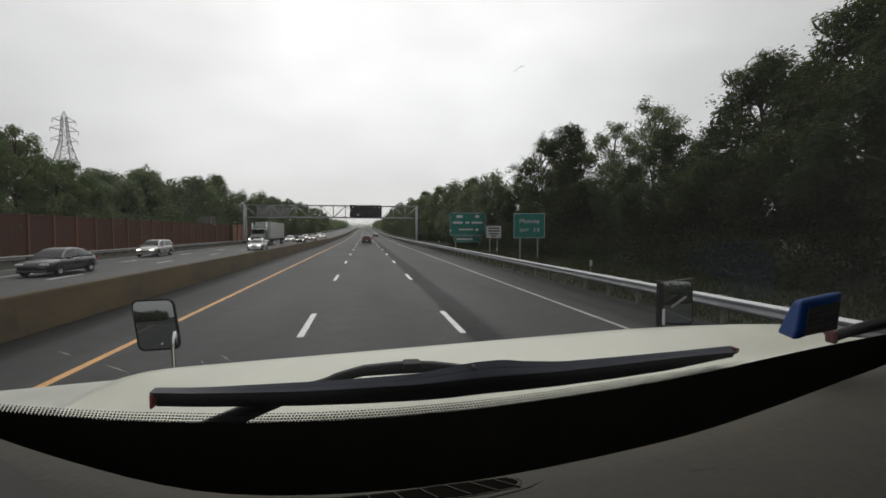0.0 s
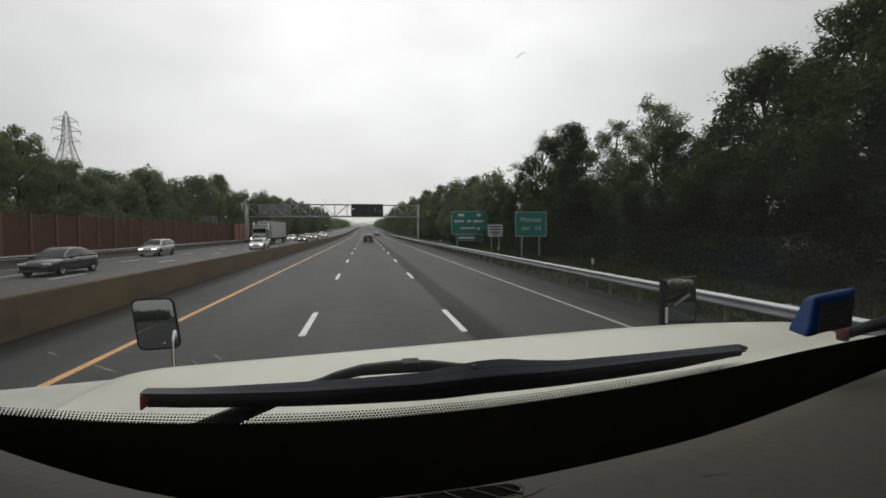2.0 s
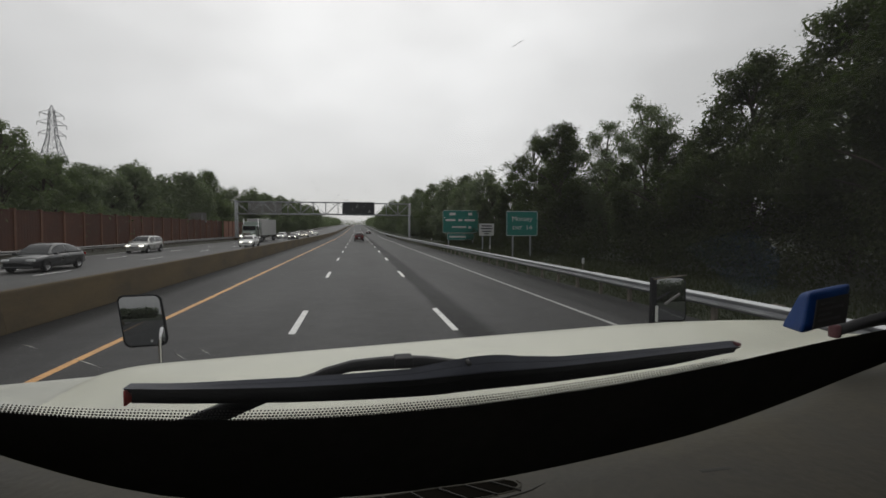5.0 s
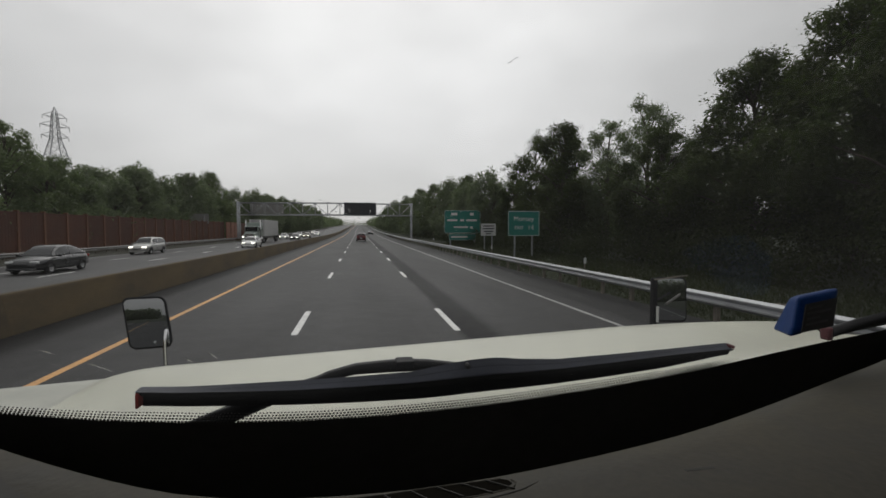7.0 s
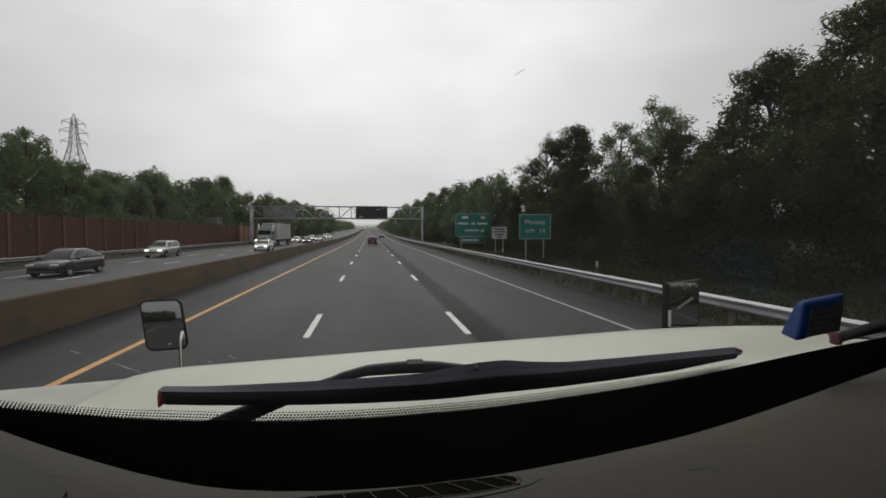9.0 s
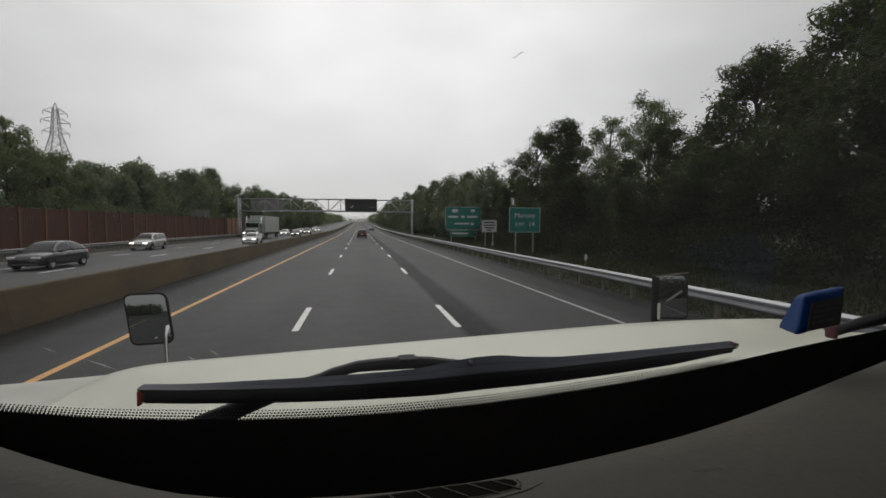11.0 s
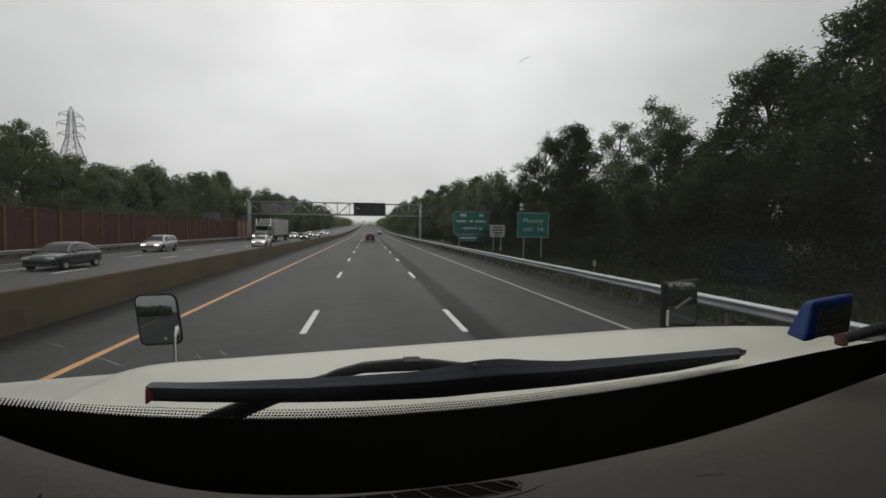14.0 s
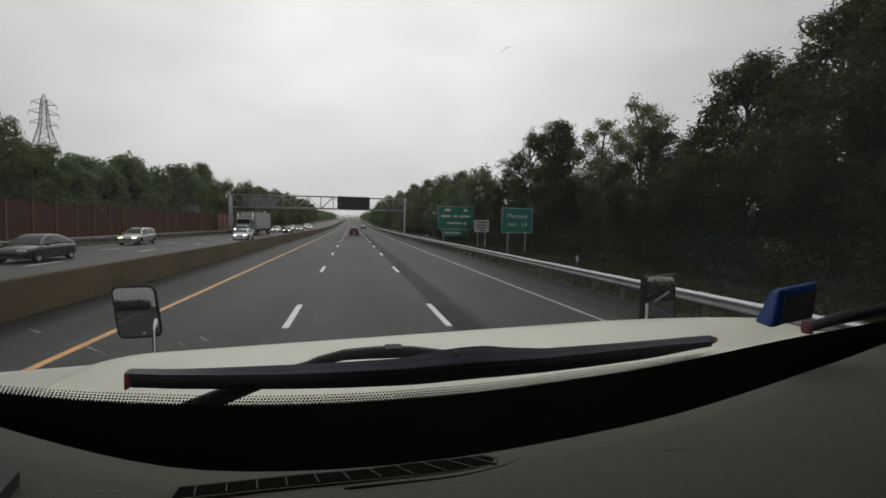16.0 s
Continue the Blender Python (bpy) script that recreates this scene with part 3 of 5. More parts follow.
NEAR = [tree_parts(12.5, 4.6, 1.6, 40, 44000, 0.105, LEAF_DARK, 11, sprig=26), tree_parts(11.0, 4.2, 1.2, 36, 42000, 0.105, LEAF_DARK, 23, sprig=26), tree_parts(13.5, 4.0, 2.0, 42, 44000, 0.105, LEAF_MID, 35, sprig=22)]
NEAR_AIRY = [tree_parts(14.0, 3.4, 3.0, 26, 26000, 0.10, LEAF_DARK, 59, 1.0, sprig=18), tree_parts(12.5, 3.0, 2.6, 24, 24000, 0.10, LEAF_MID, 61, 1.0, sprig=18)]
SMALL = [tree_parts(11.0, 4.4, 0.8, 26, 4200, 0.30, LEAF_FAR_HAZED, 71, 0.0, 1.4), tree_parts(12.0, 3.8, 1.0, 26, 4200, 0.30, LEAF_FAR_HAZED, 97, 0.0, 1.35)]


def bank(x, y):
    z = grade(y) - 0.06
    return z + (min(1.2, 0.10 * (x - 9.5)) if x > 9.5 else min(0.8, 0.08 * max(0.0, -24.5 - x))) - 0.1


def plant(parts, x, y, scale, turn, label, group):
    t = thing("tree", label, "tree", group, at=pose(x, y, bank(x, y), 0, 0, turn) @ Matrix.Diagonal((scale, scale, scale, 1)))
    part("trunk", parts[0], t)
    part("crown", parts[1], t)
    return t


tr = random.Random(5)
DARK_LABEL = "dense dark green broadleaf tree beside the guard rail"
AIRY_LABEL = "tall feathery dark green tree on the verge"
LEFT_LABEL = "full green broadleaf tree behind the noise wall"
FAR_LABEL = "distant roadside tree in a hazy grey-green"
y = -14.0
while y < 62:
    airy = y > 12 and tr.random() < 0.3
    kind = NEAR_AIRY[tr.randrange(2)] if airy else NEAR[tr.randrange(3)]
    tall = 0.80 if y < 14 else 0.75 if y < 24 else 0.75 if y < 38 else 0.70
    plant(kind, 17.8 + tr.uniform(-1.2, 1.8), y, tall * (tr.uniform(0.95, 1.22) if airy else tr.uniform(0.80, 1.20)), tr.uniform(0, 360), AIRY_LABEL if airy else DARK_LABEL, "trees along the verge")
    y += tr.uniform(3.8, 5.4)
y = -12.0
while y < 70:
    kind = BROAD[tr.randrange(4)]
    plant(kind, 25.0 + tr.uniform(-1.5, 2.5), y, tr.uniform(0.56, 0.76), tr.uniform(0, 360), DARK_LABEL, "trees along the verge")
    y += tr.uniform(5.5, 7.5)
y = 62.0
while y < 330:
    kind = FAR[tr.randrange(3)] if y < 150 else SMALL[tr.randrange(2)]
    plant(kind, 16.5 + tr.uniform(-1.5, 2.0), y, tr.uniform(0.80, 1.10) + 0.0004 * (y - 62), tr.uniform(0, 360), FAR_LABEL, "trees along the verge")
    y += tr.uniform(5.0, 7.5)
y = -16.0
while y < 120:
    kind = BROAD[tr.randrange(4)] if y < 60 else FAR[tr.randrange(3)]
    plant(kind, -31.5 + tr.uniform(-1.5, 1.2), y, tr.uniform(0.90, 1.22) if y > 72 else tr.uniform(0.76, 1.02), tr.uniform(0, 360), LEFT_LABEL, "trees behind the wall")
    y += tr.uniform(4.6, 6.4)
y = 10.0
while y < 120:
    kind = FAR[tr.randrange(3)]
    plant(kind, -39 + tr.uniform(-2, 2), y, tr.uniform(0.95, 1.15), tr.uniform(0, 360), LEFT_LABEL, "trees behind the wall")
    y += tr.uniform(7, 9)
y = 120.0
while y < 330:
    kind = FAR[tr.randrange(3)] if y < 150 else SMALL[tr.randrange(2)]
    plant(kind, -28.6 + tr.uniform(-2.0, 2.0), y, tr.uniform(0.95, 1.25), tr.uniform(0, 360), FAR_LABEL, "trees behind the wall")
    y += tr.uniform(5.0, 7.5)


# behind the truck, where only its mirrors look
y = -120.0
while y < -16:
    plant(SMALL[tr.randrange(2)], 17.5 + tr.uniform(-1.5, 2.0), y, tr.uniform(0.9, 1.15), tr.uniform(0, 360), DARK_LABEL, "trees along the verge")
    plant(SMALL[tr.randrange(2)], -30.5 + tr.uniform(-1.5, 1.5), y, tr.uniform(0.9, 1.15), tr.uniform(0, 360), LEFT_LABEL, "trees behind the wall")
    y += tr.uniform(6, 8)


def woods(name, spots, size, per, material, label):
    """Undergrowth or far woods as one mass of leaves."""
    cs, rs = [], []
    for x, yy, z, q, h in spots:
        cs.append((x, yy, z))
        rs.append((q, q, h))
    v, f = leaf_cloud(cs, rs, per * len(cs), size)
    return tagged(new(name, mesh_of(name, v.tolist(), f.tolist(), material)), label, "shrubs" if "under" in name else "woodland", kind="stuff")


under = []
y = -14.0
while y < 130:
    for x0, h0 in ((15.4, 1.2), (18.0, 2.4), (21.5, 3.2)):
        x = x0 + tr.uniform(-0.8, 0.8)
        h = h0 * tr.uniform(0.6, 1.25)
        under.append((x, y + tr.uniform(-0.8, 0.8), bank(x, y) + 0.75 * h, tr.uniform(1.3, 2.0), h))
    y += 1.9
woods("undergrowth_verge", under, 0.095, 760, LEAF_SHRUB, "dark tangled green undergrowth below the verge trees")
under = []
y = 0.0
while y < 150:
    x = -27.9 + tr.uniform(-0.7, 0.5)
    h = tr.uniform(1.9, 3.1)
    under.append((x, y, bank(x, y) + 1.0 * h, 1.8, h))
    y += 2.2
woods("undergrowth_wall", under, 0.17, 330, LEAF_MID, "green undergrowth showing above the noise wall")
under = []
y = 126.0
while y < 330:
    for x0 in (15.5, 19.0, -28.5):
        x = x0 + tr.uniform(-1.0, 1.0)
        h = tr.uniform(1.6, 2.8)
        under.append((x, y + tr.uniform(-1, 1), bank(x, y) + 0.8 * h, tr.uniform(1.8, 2.6), h))
    y += 3.0
woods("undergrowth_far", under, 0.22, 200, LEAF_FAR_HAZED, "undergrowth filling the gaps between far trees, haze painted into its grey-green")
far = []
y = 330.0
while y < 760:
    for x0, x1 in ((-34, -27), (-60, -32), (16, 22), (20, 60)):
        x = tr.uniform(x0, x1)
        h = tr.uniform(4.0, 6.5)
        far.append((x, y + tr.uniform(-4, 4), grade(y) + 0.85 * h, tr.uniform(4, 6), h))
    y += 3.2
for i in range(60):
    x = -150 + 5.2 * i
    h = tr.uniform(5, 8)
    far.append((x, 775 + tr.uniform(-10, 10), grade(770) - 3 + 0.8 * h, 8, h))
woods("far_woods", far, 0.6, 130, LEAF_FAR_HAZED, "distant green woods lining the motorway, mist painted into the leaf colour")


# woods added behind the camera to block part of the mirrors' sky
behind = [(-66 + 2.0 * i, -300 + tr.uniform(-8, 8), 5.0 if i < 21 else 2.5, 4.0, tr.uniform(5.5, 8.0) * (1.0 if i < 21 else 0.45)) for i in range(31)] + [(6.5 + 2.0 * i, -255 + tr.uniform(-8, 8), 5.0, 4.0, tr.uniform(5.5, 8.0)) for i in range(28)]
woods("woods_behind", behind, 0.8, 420, LEAF_FAR_HAZED, "green woods added behind the truck for its mirrors")


def grass_blades():
    """Rank grass on the verge behind the rail."""
    n = 110000
    yy = -6 + 76 * rng.random(n) ** 1.5
    x = 9.35 + rng.random(n) ** 1.2 * 6.0
    h = rng.uniform(0.08, 0.26, n) * (0.6 + 0.5 * np.clip((x - 9.3) / 3, 0, 1))
    ang = rng.uniform(0, 2 * np.pi, n)
    lean = rng.uniform(0.3, 1.3, n) * h
    base = np.stack([x, yy, np.array([bank(a, b) + 0.06 for a, b in zip(x, yy)])], 1)
    w = rng.uniform(0.010, 0.024, n)
    dx = np.stack([np.cos(ang), np.sin(ang), np.zeros(n)], 1)
    dn = np.stack([-np.sin(ang), np.cos(ang), np.zeros(n)], 1)
    v = np.stack([base - dx * w[:, None], base + dx * w[:, None], base + dn * lean[:, None] + np.array([0, 0, 1]) * h[:, None]], 1).reshape(-1, 3)
    return mesh_of("verge_grass", v.tolist(), np.arange(3 * n).reshape(-1, 3).tolist(), LEAF_GRASS)


tagged(new("verge_grass", grass_blades()), "rank green grass growing behind the guard rail", "grass", kind="stuff")

# ---------------------------------------------------------------- sign gantry
GY = 98.0


def sign_gantry():
    g = thing("sign_gantry", "grey steel truss sign gantry spanning the motorway", "gantry", at=pose(0, GY, grade(GY)))
    left, right, lo, hi, dep = -23.9, 11.1, 5.35, 7.75, 1.5
    for x in (left, right):
        for yy in (0, dep):
            part("leg", tube_mesh("leg", [(x, yy, -0.4), (x, yy, 0.3), (x, yy, hi + 0.25)], [0.20, 0.17, 0.16], GALV, 12), g)
            part("footing", box_mesh("footing", (x, yy, 0.05), (0.7, 0.7, 0.9), CONCRETE, 0.03), g)
        part("leg_brace", tube_mesh("leg_brace", [(x, 0, 3.6), (x, dep, 1.4)], [0.06, 0.06], GALV), g)
        part("leg_brace", tube_mesh("leg_brace", [(x, 0, 1.0), (x, dep, 1.0)], [0.06, 0.06], GALV), g)
    for z in (lo, hi):
        for yy in (0, dep):
            part("chord", tube_mesh("chord", [(left - 0.3, yy, z), (-6, yy, z + 0.12), (right + 0.3, yy, z)], [0.095, 0.095, 0.095], GALV), g)
    n = 14
    step = (right - left) / n
    for i in range(n + 1):
        x = left + i * step
        for yy in (0, dep):
            part("upright", tube_mesh("upright", [(x, yy, lo), (x, yy, hi + 0.05)], [0.05, 0.05], GALV, 6), g)
        for z in (lo, hi):
            part("cross_strut", tube_mesh("cross_strut", [(x, 0, z), (x, dep, z)], [0.045, 0.045], GALV, 6), g)
        if i < n:
            for yy in (0, dep):
                a, b = (lo, hi) if i % 2 else (hi, lo)
                part("diagonal", tube_mesh("diagonal", [(x, yy, a), (x + step, yy, b)], [0.045, 0.045], GALV, 6), g)
            part("diagonal", tube_mesh("diagonal", [(x, 0, hi), (x + step, dep, hi)], [0.04, 0.04], GALV, 6), g)
    part("walkway", box_mesh("walkway", (-6, -0.55, lo - 0.12), (right - left, 0.75, 0.09), GALV, 0.01), g, "narrow steel maintenance walkway")
    return g


sign_gantry()
board = thing("message_board", "large black electronic message board on the gantry, unlit", "message board", at=pose(0.25, GY - 0.25, grade(GY) + 5.45))
part("cabinet", box_mesh("cabinet", (0, -0.25, 1.22), (6.5, 0.5, 2.45), BOARD_BLACK, 0.03), board)
bm = bmesh.new()
for i in range(27):
    add_box(bm, (-3.12 + 0.24 * i, -0.51, 1.22), (0.02, 0.03, 2.3))
for j in range(10):
    add_box(bm, (0, -0.512, 0.12 + 0.245 * j), (6.3, 0.03, 0.02))
part("module_grid", finish(bm, "module_grid", BLACK_TRIM), board)
part("visor", box_mesh("visor", (0, -0.62, 2.47), (6.5, 0.3, 0.05), BOARD_BLACK, 0.01), board)


def back_of_sign(name, x, y, z, w, h, legs, label):
    s = thing(name, label, "road sign", at=pose(x, y, 0))
    part("panel", box_mesh("panel", (0, 0, z + h / 2), (w, 0.04, h), SIGN_BACK, 0.01), s)
    for k in range(int(w / 0.6) + 1):
        part("stiffener", box_mesh("stiffener", (-w / 2 + 0.1 + k * (w - 0.2) / int(w / 0.6), -0.05, z + h / 2), (0.06, 0.06, h * 0.96), SIGN_BACK), s)
    if legs:
        for xx in (-w * 0.3, w * 0.3):
            part("post", box_mesh("post", (xx, -0.06, (z + h * 0.8) / 2 - 0.3), (0.12, 0.12, z + h * 0.8 + 0.6), GALV, 0.01), s)
    return s


back_of_sign("traffic_sign", -18.5, GY + 1.7, grade(GY) + 5.6, 6.4, 2.1, False, "grey back of a sign board hung on the gantry")
back_of_sign("traffic_sign", -27.4, 86.0, grade(86) + 3.4, 3.4, 1.7, True, "grey back of a sign on two posts beside the oncoming lanes")

# ---------------------------------------------------------------- road signs


def text_mesh(body, size, material, depth=0.004):
    c = bpy.data.curves.new("lettering", "FONT")
    c.body, c.size, c.align_x, c.align_y, c.extrude = body, size, "CENTER", "CENTER", depth
    ob = bpy.data.objects.new("lettering", c)
    scene.collection.objects.link(ob)
    me = bpy.data.meshes.new_from_object(ob.evaluated_get(bpy.context.evaluated_depsgraph_get()))
    bpy.data.objects.remove(ob)
    me.materials.clear()
    me.materials.append(material)
    return me


def sign_panel(w, h, z, material, border, r=0.08):
    """A sheet with rounded corners and, in front of it, its thin border."""
    def outline(ww, hh, rr):
        pts = []
        for cx, cz, a0 in ((1, 1, 0), (-1, 1, 90), (-1, -1, 180), (1, -1, 270)):
            for k in range(5):
                a = radians(a0 + 22.5 * k)
                pts.append((cx * (ww / 2 - rr) + rr * math.cos(a), cz * (hh / 2 - rr) + rr * math.sin(a)))
        return pts
    o = outline(w, h, r)
    sheet = loft("panel", [[(x, 0.0, z + zz) for x, zz in o], [(x, 0.03, z + zz) for x, zz in o]], material, smooth=False)
    a, b = outline(w - 0.05, h - 0.05, r), outline(w - 0.05 - 2 * border, h - 0.05 - 2 * border, r)
    n = len(a)
    verts = [(x, -0.006, z + zz) for x, zz in a] + [(x, -0.006, z + zz) for x, zz in b]
    rim = mesh_of("border", verts, [(k, (k + 1) % n, n + (k + 1) % n, n + k) for k in range(n)], SIGN_WHITE)
    return sheet, rim


def sign_posts(s, xs, h, y=0.08):
    for x in xs:
        part("post", box_mesh("post", (x, y, h / 2 - 0.3), (0.11, 0.09, h + 0.6), GALV, 0.01), s)


FLAT = Matrix.Rotation(radians(90), 4, "X")
x, y = 12.6, 34.0
exit_sign = thing("exit_sign", "green exit sign with white lettering on two steel posts", "road sign", at=pose(x, y, bank(x, y), 0, 0, -4))
sheet, rim = sign_panel(2.5, 1.95, 2.75, SIGN_GREEN, 0.03)
part("panel", sheet, exit_sign)
part("border", rim, exit_sign, "thin white border")
for words, size, xx, zz in (("Monsey", 0.52, 0, 3.1), ("EXIT", 0.36, -0.38, 2.4), ("14", 0.52, 0.55, 2.42)):
    part("lettering", text_mesh(words, size, SIGN_WHITE), exit_sign, "white lettering", at=pose(xx, -0.008, zz) @ FLAT)
sign_posts(exit_sign, (-0.7, 0.7), 3.5)

x, y = 13.4, 59.0
guide_sign = thing("guide_sign", "large green guide sign with rows of white print on steel posts", "road sign", at=pose(x, y, bank(x, y), 0, 0, -4))
sheet, rim = sign_panel(4.8, 3.0, 3.2, SIGN_GREEN, 0.04, 0.15)
part("panel", sheet, guide_sign)
part("border", rim, guide_sign, "thin white border")
sheet, rim = sign_panel(3.6, 0.85, 1.22, SIGN_GREEN, 0.03, 0.08)
part("lower_panel", sheet, guide_sign)
part("border", rim, guide_sign, "thin white border")
for xx, zz, w, h in ((-1.1, 4.2, 0.8, 0.34), (1.25, 4.2, 0.5, 0.34), (-1.35, 3.4, 1.3, 0.26), (-0.05, 3.4, 0.5, 0.26), (1.2, 3.4, 1.4, 0.26), (-0.2, 2.5, 1.9, 0.2), (1.2, 2.45, 0.4, 0.3), (-0.4, 1.22, 2.2, 0.22)):
    part("print_bar", box_mesh("print_bar", (xx, -0.008, zz), (w, 0.008, h), SIGN_WHITE), guide_sign, "white print")
sign_posts(guide_sign, (-1.6, 1.6), 4.4)

x, y = 13.2, 46.0
notice = thing("notice_sign", "small white sign with grey print on two posts", "road sign", at=pose(x, y, bank(x, y), 0, 0, -3))
sheet, rim = sign_panel(1.55, 1.25, 2.2, SIGN_WHITE, 0.02, 0.05)
part("panel", sheet, notice)
for zz, w in ((2.58, 1.1), (2.30, 1.2), (2.02, 1.0), (1.78, 0.5)):
    part("print_bar", box_mesh("print_bar", (0, -0.006, zz), (w, 0.006, 0.12), BLACK_TRIM), notice, "dark print")
sign_posts(notice, (-0.4, 0.4), 2.6)

for x, y in ((10.7, 20.5), (10.9, 37.0), (11.0, 68.0), (11.2, 101.0)):
    m = thing("delineator_post", "short white delineator post on the grass verge", "marker post", "delineators", at=pose(x, y, bank(x, y)))
    part("stake", box_mesh("stake", (0, 0, 0.45), (0.06, 0.03, 1.2), RAIL_POST, 0.004), m)
    part("reflector", box_mesh("reflector", (0, -0.025, 0.98), (0.13, 0.02, 0.28), SIGN_WHITE, 0.006), m, "white reflector plate")



def transmission_tower(x, y, h):
    """A slim lattice pylon: four legs that lean in to a waist, crossed bracing, a tapering mast and three pairs of short arms."""
    t = thing("transmission_tower", "tall slim grey steel lattice transmission tower above the woods", "pylon", at=pose(x, y, grade(y), 0, 0, 50))
    half = lambda z: float(np.interp(z / h, (0.0, 0.58, 0.76, 0.95, 1.0), (4.3, 2.1, 0.85, 0.45, 0.06)))
    levels = [0.0, 0.14, 0.27, 0.39, 0.49, 0.58, 0.64, 0.70, 0.76, 0.81, 0.86, 0.91, 0.95, 1.0]
    corner = lambda z, k: (half(z) * (1 if k in (0, 1) else -1), half(z) * (1 if k in (0, 3) else -1), z)
    for k in range(4):
        part("leg", tube_mesh("leg", [corner(f * h, k) for f in levels], [0.11] * 9 + [0.08] * 4 + [0.04], GALV_HAZED, 5), t)
    for a, b in zip(levels, levels[1:-1]):
        bm = bmesh.new()
        for k in range(4):
            j = (k + 1) % 4
            add_tube(bm, [corner(a * h, k), corner(b * h, j)], [0.045, 0.045], 4)
            add_tube(bm, [corner(a * h, j), corner(b * h, k)], [0.045, 0.045], 4)
            add_tube(bm, [corner(b * h, k), corner(b * h, j)], [0.04, 0.04], 4)
        part("bracing", finish(bm, "bracing", GALV_HAZED), t)
    for f, w in ((0.77, 2.7), (0.85, 2.9), (0.92, 2.4)):
        for s in (-1, 1):
            bm = bmesh.new()
            z, q = f * h, half(f * h)
            for dy in (-q, q):
                add_tube(bm, [(s * q, dy, z), (s * w, 0, z + 0.3)], [0.07, 0.05], 4)
                add_tube(bm, [(s * q, dy, z + 1.3), (s * w, 0, z + 0.3)], [0.06, 0.045], 4)
            part("arm", finish(bm, "arm", GALV_HAZED), t)
            part("insulator", tube_mesh("insulator", [(s * w, 0, z + 0.3), (s * w, 0, z - 0.6)], [0.06, 0.06], SIGN_BACK, 6), t)


# tower steel made paler, with distance haze put into its colour
GALV_HAZED = surface("hazed_steel", (0.30, 0.305, 0.31), 0.7, metal=0.2, vary=0.2, scale=1.0, fine=12, bump=0.1)
transmission_tower(-71.5, 126.0, 31.5)

# ---------------------------------------------------------------- vehicles


def car_paint(name, colour, metal=0.4):
    return surface(name, colour, 0.3, metal=metal, vary=0.06, scale=1.5, fine=60, bump=0, coat=0.6)


